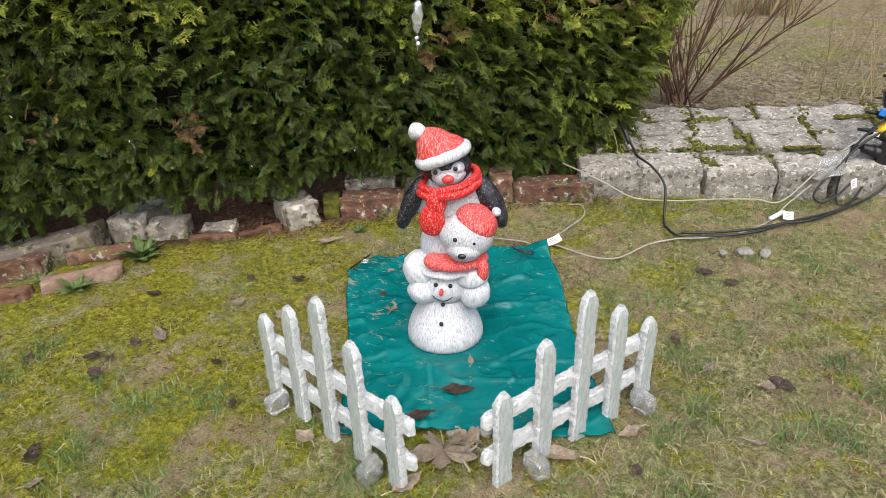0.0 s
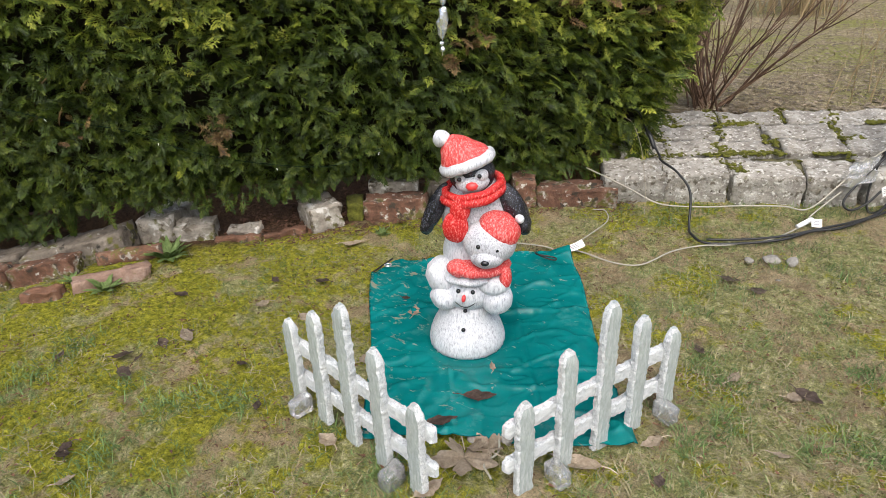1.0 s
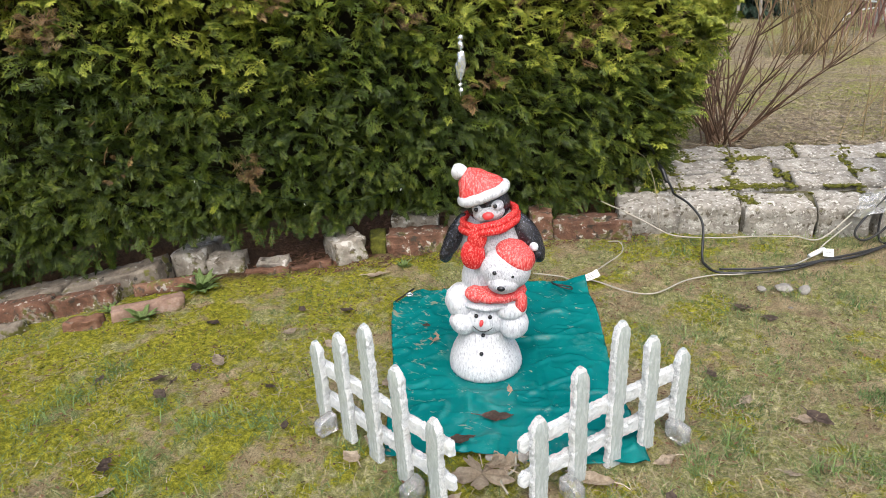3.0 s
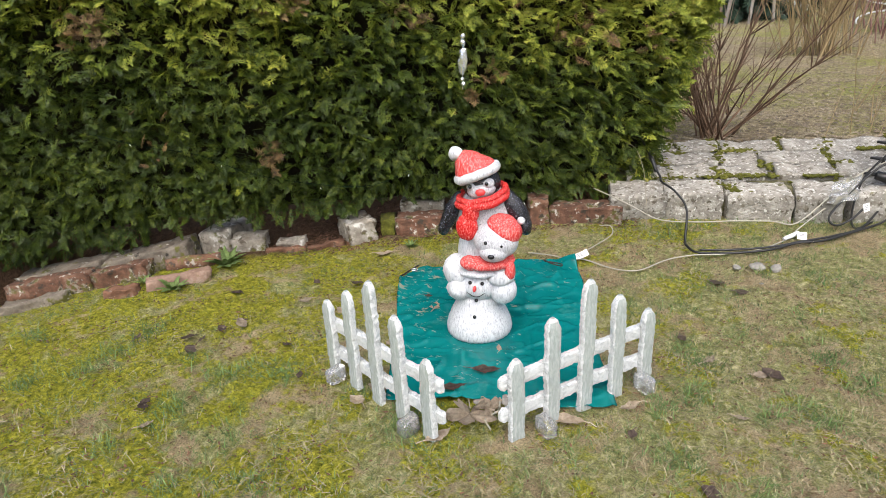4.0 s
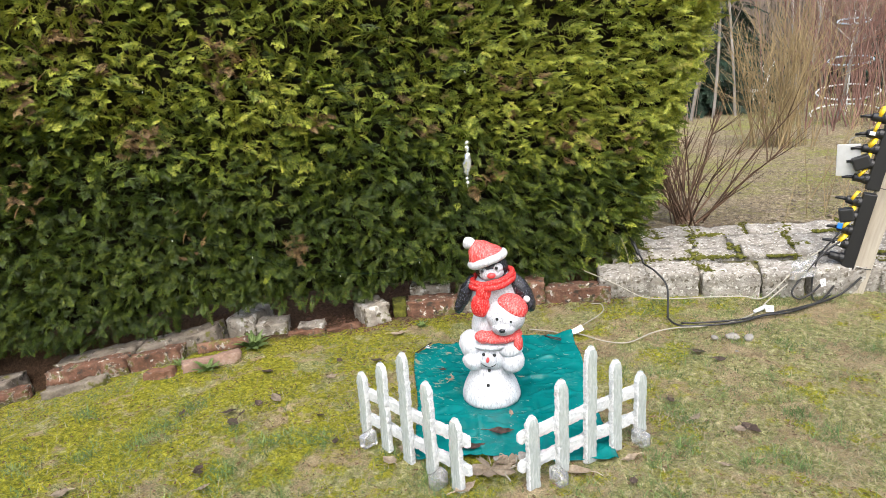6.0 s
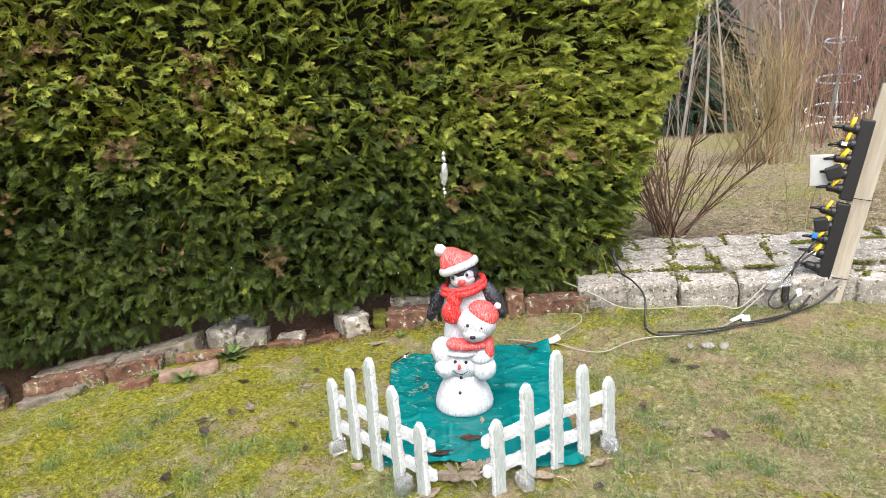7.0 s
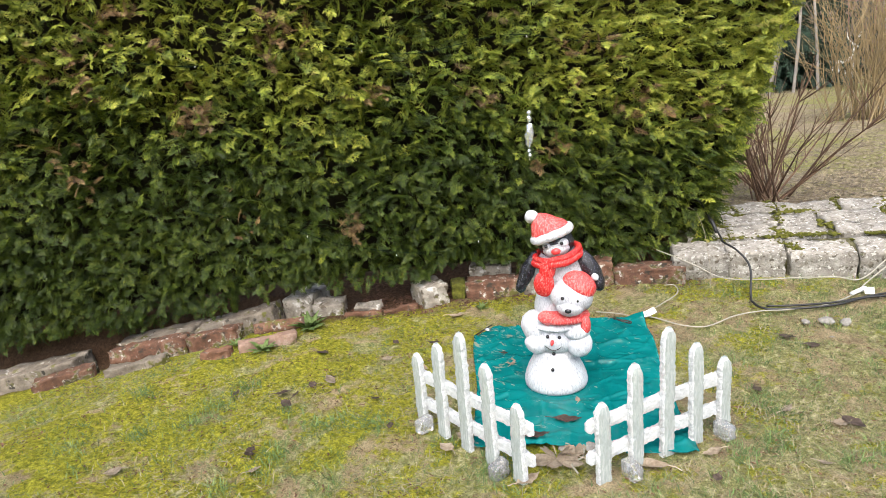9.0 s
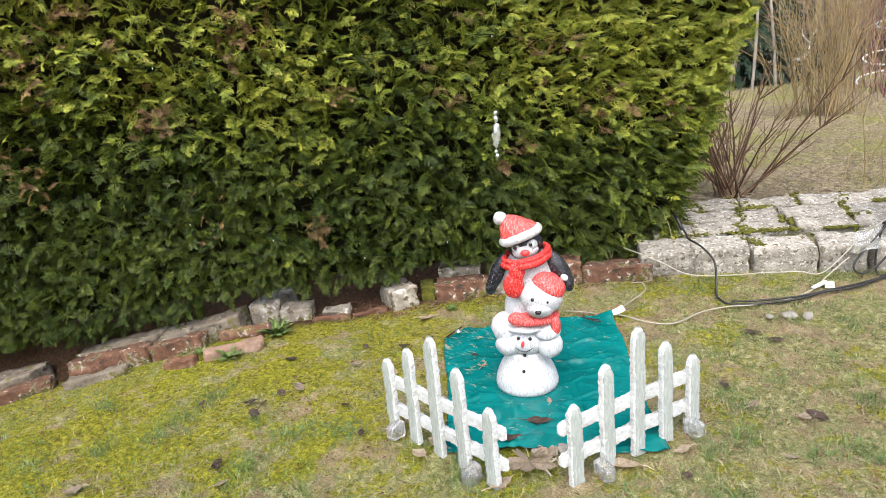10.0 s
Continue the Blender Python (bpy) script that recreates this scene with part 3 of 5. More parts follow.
    blob(bm, (-0.017, -0.070, 0.392), (0.034, 0.016, 0.044), (0, 4, 0), mat=R_, rough=0.002, seed=12)
    # cap
    before = len(bm.faces)
    brim = [Vector((0.008 + 0.057 * math.cos(a), -0.004 + 0.056 * math.sin(a), 0.547 + 0.021 * math.cos(a) - 0.002 * math.sin(a))) for a in np.linspace(0, math.tau, 49)]
    brim = [p + noise.noise_vector(p * 50) * 0.003 for p in brim[:-1]]
    tube_bm(brim + brim[:1], 0.0155, 12, bm=bm)
    slot(before, W)
    before = len(bm.faces)
    last = None
    for h in np.linspace(0, 1, 16):
        r = 0.061 * (1 - h ** 1.9) ** 0.72 + 0.004
        cx, cz = 0.008 - 0.034 * h ** 1.3, 0.548 + 0.070 * h
        cur = []
        for k in range(48):
            a = math.tau * k / 48
            p = Vector((cx + r * math.cos(a), -0.004 + 0.94 * r * math.sin(a), cz + 0.36 * r * math.cos(a) * (1 - h)))
            cur.append(bm.verts.new(p + noise.noise_vector(p * 60) * 0.0025))
        if last:
            for k in range(48):
                bm.faces.new((last[k], last[(k + 1) % 48], cur[(k + 1) % 48], cur[k]))
        last = cur
    bm.faces.new(last)
    slot(before, P)
    blob(bm, (-0.056, -0.002, 0.606), (0.0225, 0.0225, 0.0225), mat=W, rough=0.004, seed=14)
    # beads: eyes, buttons, noses
    for x, y, z, r in ((-0.012, -0.079, 0.208, 0.0062), (0.027, -0.0785, 0.206, 0.0062), (0.005, -0.072, 0.143, 0.0060), (0.001, -0.090, 0.092, 0.0062),
                       (0.046, -0.109, 0.356, 0.0062), (0.093, -0.106, 0.347, 0.0062), (-0.006, -0.0585, 0.517, 0.0060), (0.045, -0.0585, 0.527, 0.0060)):
        blob(bm, (x, y, z), (r, r, r), mat=B, seg=14, ring=10)
    blob(bm, (0.064, -0.127, 0.319), (0.0110, 0.007, 0.0075), mat=B, seg=14, ring=10)
    blob(bm, (0.003, -0.087, 0.190), (0.006, 0.010, 0.011), (0, 12, 0), mat=C, seg=12, ring=10)
    blob(bm, (0.026, -0.062, 0.501), (0.017, 0.012, 0.0115), (0, -8, 0), mat=C, seg=8, ring=4)
    before = len(bm.faces)
    tube_bm([(x, -0.0835 + 9 * (x - 0.006) ** 2, 0.161 + 16 * (x - 0.006) ** 2) for x in np.linspace(-0.022, 0.034, 14)], 0.0014, 6, bm=bm)
    slot(before, B)
    ob = make("stacked_winter_figure", bm, [white_acrylic, red_acrylic, black_acrylic, speckle_acrylic, bead_black, coral_mat, pale_red_acrylic], True)
    ob.matrix_world = Matrix.Translation((-0.474, 1.194, gz(-0.474, 1.194) + 0.013)) @ Matrix.Rotation(math.atan2(0.3, 0.955), 4, 'Z')
    tagged(ob, "white acrylic snowman, bear and penguin stack with red hats", "figure")


build_figure()

# ---- acrylic picket fences ----
def picket_bm(height, seed, width=0.043, thick=0.022, blunt=False):
    """A bar of cast acrylic standing on z 0: flat streaked faces, crumbled edges, a rounded tip."""
    bm = bmesh.new()
    r = random.Random(seed)
    rows = int(height / 0.0032)
    prof = [(-1, -0.55), (-0.86, -0.92), (-0.4, -1), (0.4, -1), (0.86, -0.92), (1, -0.55), (1, 0.55), (0.86, 0.92), (0.4, 1), (-0.4, 1), (-0.86, 0.92), (-1, 0.55)]
    prev = None
    for j in range(rows + 1):
        z = height * j / rows
        tip = 0.012 if blunt else 0.034
        top = max(0, (z - (height - tip)) / tip)
        if blunt:
            top = max(top, (tip - z) / tip)
        w = width * (1 - (0.45 if blunt else 0.72) * top ** 1.7)
        th = thick * (1 - 0.5 * top ** 2)
        sway = 0.0012 * math.sin(z * 40 + seed)
        ring = []
        for px, py in prof:
            edge = 1.0 if abs(px) > 0.8 else 0.12
            crust = noise.noise_vector(Vector((px * 3 + seed, py * 2, z * 85))) * 0.0030 * edge + noise.noise_vector(Vector((px * 5, py * 4 + seed, z * 210))) * 0.0016 * edge
            ring.append(bm.verts.new((px * w / 2 + sway + crust.x, py * th / 2 + crust.y * 0.7, z + crust.z * 0.5)))
        if prev:
            for k in range(12):
                f = bm.faces.new((prev[k], prev[(k + 1) % 12], ring[(k + 1) % 12], ring[k]))
                f.material_index = 1 if k in (0, 4, 5, 6, 10, 11) or top > 0.75 else 0
        else:
            bm.faces.new(ring[::-1])
        prev = ring
    bm.faces.new(prev)
    return bm


def rail_bm(length, seed):
    bm = picket_bm(length, seed, 0.038, 0.020, True)
    for v in bm.verts:
        v.co = Vector((v.co.z - length / 2, v.co.y, -v.co.x)) + noise.noise_vector(v.co * 70) * 0.002
    bmesh.ops.recalc_face_normals(bm, faces=bm.faces)
    return bm


def foot_bm(seed):
    bm = box_bm(0.034, 0.056, 0.052, bevel=0.008)
    for v in bm.verts:
        if v.co.z > 0:
            v.co.z -= 0.35 * max(0, -v.co.y)
        v.co.x *= 1 + 3.0 * max(0, -v.co.y)
    bmesh.ops.subdivide_edges(bm, edges=bm.edges[:], cuts=1, use_grid_fill=True)
    jitter(bm, 0.002, 50, seed)
    return bm


def build_fence(start, end, heights, feet, seed, label):
    a, b = Vector(start), Vector(end)
    d = (b - a)
    yaw = math.atan2(d.y, d.x)
    mid = (a + b) / 2
    t = empty("picket_fence", Matrix.Translation((mid.x, mid.y, gz(mid.x, mid.y) + 0.004)) @ Matrix.Rotation(yaw, 4, 'Z'), label, "fence", "picket fences round the mat")
    for i, h in enumerate(heights):
        x = (i / 4 - 0.5) * d.length
        w = mid + d * (i / 4 - 0.5)
        drop = gz(w.x, w.y) - gz(mid.x, mid.y)
        part("picket", picket_bm(h, seed + i), [frost_acrylic, edge_acrylic], t, m=Matrix.Translation((x, -0.008, drop)) @ Matrix.Rotation(radians(random.Random(seed + i).uniform(-1, 1)), 4, 'Y'))
    for z in (0.072, 0.166):
        part("rail", rail_bm(d.length + 0.085, seed + int(z * 1000)), [rail_acrylic, edge_acrylic], t, m=Matrix.Translation((0, 0.008, z)))
    for x in feet:
        part("foot", foot_bm(seed + int(x * 100)), clear_acrylic, t, "clear grey acrylic foot", True, Matrix.Translation((x, -0.034, 0.022)))
    return t


build_fence((-0.760, 0.788), (-0.334, 0.644), (0.248, 0.315, 0.380, 0.315, 0.235), (-0.185, 0.165), 40, "frosted clear acrylic picket fence section with five pickets")
build_fence((-0.142, 0.735), (0.084, 1.122), (0.235, 0.312, 0.384, 0.312, 0.240), (-0.150, 0.200), 60, "frosted acrylic picket fence section along the mat edge")

# ---- hedge ----
HN, HD = Vector((0.58, -0.815)).normalized(), Vector((0.815, 0.58)).normalized()


def hedge_point(along, z, depth=0.0):
    """A place on the hedge's face: metres along it, height, and depth into it."""
    o = -2.15 + 0.2 * z - depth
    return Vector((HD.x * along + HN.x * o, HD.y * along + HN.y * o, z))


def spray_template(seed):
    """A flat thuja spray one unit long along +x: a stem with side twigs that carry blunt scaly fingers."""
    r = random.Random(seed)
    v = []

    def finger(p, ang, length, width):
        dx, dy = math.cos(ang), math.sin(ang)
        ox, oy = -dy * width / 2, dx * width / 2
        lift = r.uniform(-0.025, 0.025)
        mx, my = p[0] + dx * length * 0.68, p[1] + dy * length * 0.68
        v.extend([(p[0], p[1], lift), (mx - ox, my - oy, lift), (p[0] + dx * length, p[1] + dy * length, lift - 0.03), (mx + ox, my + oy, lift)])
    n = 6
    p = (0.0, 0.0)
    ang = r.uniform(-0.15, 0.15)
    bend = r.uniform(-0.12, 0.12)
    for i in range(n):
        q = (p[0] + math.cos(ang) / n, p[1] + math.sin(ang) / n)
        finger(p, ang, 1.5 / n, 0.065)
        h = (i + 0.5) / n
        size = 0.38 * math.sin(math.pi * min(1, 0.30 + 0.64 * h)) * r.uniform(0.7, 1.25)
        for side in (-1, 1):
            a = ang + side * r.uniform(0.55, 0.9) * (1 - 0.30 * h)
            b0 = (q[0] - math.cos(ang) * 0.06 * (side > 0), q[1] - math.sin(ang) * 0.06 * (side > 0))
            finger(b0, a, size, 0.060)
            for jj in range(3 if size > 0.30 else 2):
                g = (jj + 0.8) / 3.4
                b = (b0[0] + math.cos(a) * size * g, b0[1] + math.sin(a) * size * g)
                finger(b, a + (1 if (jj + (side > 0)) % 2 else -1) * r.uniform(0.5, 0.8), size * (0.62 - 0.30 * g) * r.uniform(0.8, 1.2), 0.058)
        p = q
        ang += bend + r.uniform(-0.08, 0.08)
    a = np.array(v)
    a[:, 2] -= 0.30 * a[:, 0] ** 2 + 0.35 * np.abs(a[:, 1]) ** 1.5
    return a


def scatter(name, templates, places, mat, parent=None):
    """One mesh of many placed templates of four-cornered pieces. places: (template, 3x3 turn with size, place)."""
    verts = np.concatenate([templates[k] @ m.T + p for k, m, p in places])
    ob = from_arrays(name, verts, np.arange(len(verts)).reshape(-1, 4), mat)
    ob.parent = parent
    return tagged(ob, kind="stuff")


# withered spots on its face: metres along, height, reach, shoots
WITHERED = [(-0.445, 0.480, 0.030, 34), (-1.045, 1.015, 0.045, 40), (-0.64, 1.30, 0.060, 60), (-1.27, 1.44, 0.080, 50), (-1.60, 0.83, 0.080, 40), (-1.50, 1.25, 0.070, 40),
            (-0.28, 1.06, 0.030, 14), (0.15, 1.02, 0.050, 24), (0.62, 1.15, 0.060, 26), (0.85, 0.90, 0.060, 30), (0.45, 0.72, 0.050, 24), (1.15, 0.85, 0.040, 14), (0.30, 1.38, 0.060, 20), (-0.95, 0.55, 0.060, 16)]


def build_hedge():
    t = empty("hedge", pose(0, 0, 0), "clipped dense green thuja hedge with brownish patches", "hedge")
    # dark inside: a near-black solid core paints the shade between the sprays
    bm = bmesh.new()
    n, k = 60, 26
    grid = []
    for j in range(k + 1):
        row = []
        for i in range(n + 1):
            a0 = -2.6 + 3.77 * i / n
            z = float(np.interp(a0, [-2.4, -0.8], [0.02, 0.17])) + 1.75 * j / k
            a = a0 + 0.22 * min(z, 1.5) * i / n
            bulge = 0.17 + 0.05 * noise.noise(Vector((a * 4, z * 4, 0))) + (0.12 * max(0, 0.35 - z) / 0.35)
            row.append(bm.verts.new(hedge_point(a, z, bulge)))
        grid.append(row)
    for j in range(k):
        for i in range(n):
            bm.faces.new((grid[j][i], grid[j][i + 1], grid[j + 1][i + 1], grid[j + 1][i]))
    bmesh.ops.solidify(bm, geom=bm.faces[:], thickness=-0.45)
    part("hedge_core", bm, core_mat, t, "near-black core painted as the shade among the hedge's twigs")
    for i in range(9):
        a = -2.3 + i * 0.42
        p = hedge_point(a, 0, 0.42)
        part("trunk", tube_bm([(p.x, p.y, gz(p.x, p.y) - 0.05), (p.x + 0.02, p.y, 0.25), (p.x, p.y + 0.02, 1.2)], 0.028, 8, 0.015), bark_mat, t)
    tm = [spray_template(s) for s in range(14)]
    green, half_shaded, olive = [], [], []
    face_n = np.array((HN.x, HN.y, 0.0))
    along = np.array((HD.x, HD.y, 0.0))
    up = np.array((0, 0, 1.0))

    def put(a, z, depth, size, end=0.0, into=None):
        p = np.array(hedge_point(a, z, depth))
        out = face_n * (1 - end) + along * end
        out = out / np.linalg.norm(out)
        side = np.cross(up, out)
        tilt = rng.normal(0.55 * (z - 0.55), 0.42)          # lower tips hang, upper ones rise
        swing = rng.normal(0.30 * min(z, 1.2) + 0.45 * min(max(a, 0), 1.2), 0.62)
        d = out * rng.uniform(0.45, 1.1) + up * tilt + side * swing
        d /= np.linalg.norm(d)
        nrm = out * rng.uniform(-0.1, 0.7) + up * rng.uniform(0.1, 1.0) + side * rng.normal(0, 0.75)
        nrm -= d * nrm.dot(d)
        nrm /= np.linalg.norm(nrm)
        w = np.cross(nrm, d)
        m = np.stack([d, w, nrm], 1) * size
        # painted shading: darker tones low and to the left, lighter up and right
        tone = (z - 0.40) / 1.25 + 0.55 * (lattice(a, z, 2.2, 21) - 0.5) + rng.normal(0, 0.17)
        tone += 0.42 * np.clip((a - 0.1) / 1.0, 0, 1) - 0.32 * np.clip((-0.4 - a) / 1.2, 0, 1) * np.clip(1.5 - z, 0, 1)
        (into if into is not None else green if tone < 0.36 else half_shaded if tone < 0.62 else olive).append((int(rng.integers(len(tm))), m, p))

    count = 18500
    for i in range(count):
        z = -0.05 + 1.95 * rng.random()
        right = 1.13 + 0.26 * min(z, 1.6) + 0.03 * math.sin(z * 9)
        a = -2.55 + (right + 2.55) * rng.random()
        foot = np.interp(a, [-2.4, -2.0, -1.4, -0.8, 0.0, 1.0], [-0.04, 0.02, 0.08, 0.17, 0.20, 0.17]) + 0.02 * math.sin(a * 5) + 0.02 * math.sin(a * 13 + 1)
        if z < foot:
            continue
        hump = 0.04 * lattice(a, z, 3.5, 9) + 0.05 * lattice(a, z, 14, 10)
        put(a, z, hump + 0.17 * rng.random() + 0.10 * max(0, 0.4 - z), rng.uniform(0.042, 0.090))
    for i in range(1900):                                   # the hedge's end
        z = 0.2 + 1.7 * rng.random()
        right = 1.15 + 0.26 * min(z, 1.6)
        dep = 0.55 * rng.random() ** 1.3
        put(right - 0.02 - 0.04 * rng.random(), z, dep, rng.uniform(0.05, 0.11), 0.75)
    for i in range(1500):                                   # its clipped top and its far side
        a = -2.6 + 4.1 * rng.random()
        if i % 2:
            put(a, 1.88 + 0.05 * rng.random(), 0.6 * rng.random(), rng.uniform(0.07, 0.13))
        else:
            put(a, 0.15 + 1.75 * rng.random(), 0.62 + 0.05 * rng.random(), rng.uniform(0.08, 0.14), -3.0)
    dead = []
    for a, z, reach, n in WITHERED:
        for _ in range(n * 2 // 3):
            da, dz = rng.normal(0, reach), rng.normal(0, reach)
            put(a + da, z + dz, 0.02 + 0.05 * rng.random(), rng.uniform(0.04, 0.08), 0.0, dead)
    scatter("withered_foliage", tm, dead, withered_mat, t)
    scatter("foliage", tm, green, thuja_shaded_mat, t)
    scatter("foliage", tm, half_shaded, thuja_half_shaded_mat, t)
    scatter("foliage", tm, olive, thuja_lit_olive_mat, t)



build_hedge()

# ---- stone wall and border ----
WD, WN = Vector((0.955, 0.297)).normalized(), Vector((-0.297, 0.955)).normalized()


def build_wall():
    t = empty("retaining_wall", Matrix.Translation((-0.33, 2.235, 0)) @ Matrix.Rotation(math.atan2(WD.y, WD.x), 4, 'Z'),
              "low retaining wall of white-lichened stone blocks with mossy joints", "wall", kind="structure")
    core = box_bm(3.6, 0.54, 0.32, base=True)
    bmesh.ops.subdivide_edges(core, edges=core.edges[:], cuts=24, use_grid_fill=True)
    for v in core.verts:
        if v.co.z > 0.2:
            v.co.z = 0.250 + 0.085 * (v.co.y + 0.27) / 0.54 + 0.0315 * (v.co.x + 1.8) + 0.014 * noise.noise(v.co * 14)
        v.co += noise.noise_vector(v.co * 12) * 0.008
    part("bedding", core, bedding_mat, t, "mossy earth bedding", True, Matrix.Translation((1.8, 0.30, -0.06)))
    r = random.Random(5)
    rows = [(0.0, 0.165, 0.218), (0.168, 0.135, 0.246), (0.306, 0.150, 0.268), (0.460, 0.150, 0.290)]
    joints = []
    for j, (y0, dep, top) in enumerate(rows):
        x = [0.0, 0.07, -0.02, 0.10][j]
        while x < 3.3:
            w = r.uniform(0.16, 0.34) if x > 0.01 or j else 0.235
            h = 0.22 if j == 0 else 0.12
            d = dep + r.uniform(-0.02, 0.006)
            z = top + 0.0315 * (x + w / 2) + r.uniform(-0.010, 0.007)
            part("stone", stone_bm(w - 0.006, d, h, 100 + j * 40 + int(x * 30), 0.013), stone_mat, t, smooth=True,
                 m=Matrix.Translation((x + w / 2, y0 + dep / 2 + r.uniform(-0.010, 0.010), z - h)) @ Euler((radians(r.uniform(6, 10)), radians(r.uniform(-3, 0)), radians(r.uniform(-4, 4)))).to_matrix().to_4x4())
            x += w + r.uniform(0.0, 0.012)
            joints.append((x - 0.004, y0, y0 + dep, top))
    # moss creeping along the joints in ragged patches
    spots = []
    for x, ya, yb, top in joints:                                # joints across the wall
        if x < 2.3:
            grown = r.random()
            for _ in range(int(70 * grown)):
                h = r.random()
                spots.append((x + r.gauss(0, 0.010 + 0.012 * grown) - 0.10 * (h - 0.5) * (1 if grown > 0.7 else 0), ya + (yb - ya) * h, top - 0.012 + 0.17 * (yb - ya) * h))
    for y0, dep, top in rows[1:]:                                # joints along the wall
        for _ in range(1500):
            x = r.uniform(0.0, 2.2)
            if noise.noise(Vector((x * 5.5, y0 * 9, 1))) > 0.02:
                spots.append((x, y0 + 0.030 * noise.noise(Vector((x * 3.5, y0 * 7, 5))) + r.gauss(-0.004, 0.013), top - 0.013))
    g = np.random.default_rng(6)
    ball = bmesh.new()
    bmesh.ops.create_icosphere(ball, subdivisions=1, radius=1)
    unit, tri = np.array([v.co[:] for v in ball.verts]), np.array([[v.index for v in f.verts] for f in ball.faces])
    ball.free()
    at, count = np.array(spots), len(spots)
    at[:, 2] += 0.0315 * at[:, 0] + g.uniform(-0.004, 0.003, count)
    size = g.uniform(0.003, 0.008, (count, 1, 1)) * np.stack([g.uniform(1.0, 1.7, count), np.ones(count), np.full(count, 0.8)], -1)[:, None]
    verts = at[:, None] + (unit[None] + g.normal(0, 0.22, (count, len(unit), 3))) * size
    ob = from_arrays("moss", verts.reshape(-1, 3), (tri[None] + np.arange(count)[:, None, None] * len(unit)).reshape(-1, 3), moss_mat)
    ob.parent = t
    tagged(ob, kind="stuff")


build_wall()


def block(name, start, end, depth, height, mat, seed, label, category="stone", lift=-0.02, tilt=0.0, rough=0.014):
    """A stone or brick whose lawn-side foot runs from start to end; it reaches back from there."""
    a, b = Vector(start), Vector(end)
    d = b - a
    n = Vector((-d.y, d.x)).normalized()
    c = (a + b) / 2 + n * depth / 2
    z = (float(lawn_height(*a)) + float(lawn_height(*b))) / 2 + lift
    ob = make(name, stone_bm(d.length, depth, height - lift, seed, rough), mat, True)
    pitch = math.atan2(float(lawn_height(*b)) - float(lawn_height(*a)), d.length)
    ob.matrix_world = Matrix.Translation((c.x, c.y, z)) @ Matrix.Rotation(math.atan2(d.y, d.x), 4, 'Z') @ Matrix.Rotation(-pitch, 4, 'Y') @ Matrix.Rotation(radians(tilt), 4, 'X')
    return tagged(ob, label, category, "stones and bricks edging the lawn")


def roll(start, end, radius, mat, seed, label):
    """A half-round clay edging tile lying along the lawn's edge."""
    a, b = Vector(start), Vector(end)
    pts = [(*(a + (b - a) * h), float(lawn_height(*(a + (b - a) * h))) + radius * 0.55) for h in np.linspace(0, 1, 15)]
    bm = tube_bm(pts, radius, 18)
    for v in bm.verts:
        v.co += noise.noise_vector(v.co * 25 + Vector((seed, 0, 0))) * 0.006
    ob = make("edging_tile", bm, mat, True)
    return tagged(ob, label, "tile", "stones and bricks edging the lawn")


block("edging_stone", (-3.20, 0.36), (-2.735, 0.64), 0.17, 0.085, grey_slab_mat, 1, "grey worn stone edging the lawn under the hedge")
block("edging_brick", (-2.80, 0.45), (-2.610, 0.655), 0.08, 0.050, brick_mat, 2, "weathered red brick sunk into the lawn edge", "brick")
block("edging_stone", (-2.69, 0.80), (-2.60, 0.85), 0.10, 0.040, grey_slab_mat, 31, "small dark stone in the gap between edging blocks")
block("edging_brick", (-2.600, 0.735), (-2.235, 0.915), 0.085, 0.085, brick_mat, 3, "long red and white lichened brick edging block", "brick")
block("edging_brick", (-2.230, 0.920), (-1.995, 1.030), 0.080, 0.072, brick_mat, 4, "mossy red brick in the lawn edging", "brick")
block("edging_slab", (-2.645, 0.815), (-2.260, 1.005), 0.13, 0.098, grey_slab_mat, 6, "long flat grey slab lying behind the edging bricks", "slab")
block("edging_slab", (-2.265, 1.005), (-1.935, 1.225), 0.14, 0.090, grey_slab_mat, 36, "flat grey mossy slab under the hedge", "slab")
roll((-1.985, 1.125), (-1.805, 1.275), 0.032, clay_mat, 5, "half-round orange clay edging tile on the lawn")
block("edging_stone", (-2.464, 0.632), (-2.222, 0.785), 0.06, 0.038, grey_slab_mat, 7, "low grey stone set flush with the lawn")
block("edging_brick", (-1.965, 0.800), (-1.868, 0.872), 0.06, 0.036, clay_mat, 8, "small broken red brick at the lawn edge", "brick")
block("edging_brick", (-1.860, 0.925), (-1.711, 1.125), 0.065, 0.036, pink_brick_mat, 9, "pale pinkish brick at the lawn edge", "brick")
block("edging_stone", (-1.997, 1.332), (-1.855, 1.372), 0.24, 0.105, white_stone_mat, 10, "mossy grey and white stone block under the hedge", rough=0.013)
block("edging_stone", (-1.848, 1.378), (-1.711, 1.458), 0.10, 0.070, white_stone_mat, 11, "whitish rough stone leaning on the edging", tilt=10, rough=0.013)
block("edging_slab", (-1.677, 1.500), (-1.563, 1.558), 0.06, 0.030, white_stone_mat, 12, "small whitish stone in leaf litter", "slab", tilt=12)
block("edging_brick", (-1.69, 1.425), (-1.53, 1.525), 0.040, 0.016, clay_mat, 13, "red brick sunk flush with the lawn", "brick")
block("edging_brick", (-1.52, 1.53), (-1.375, 1.618), 0.040, 0.016, clay_mat, 14, "red brick sunk flush beside leaf litter", "brick")
block("edging_stone", (-1.346, 1.614), (-1.262, 1.720), 0.16, 0.100, white_stone_mat, 15, "white weathered stone block with dark lichen", rough=0.013)
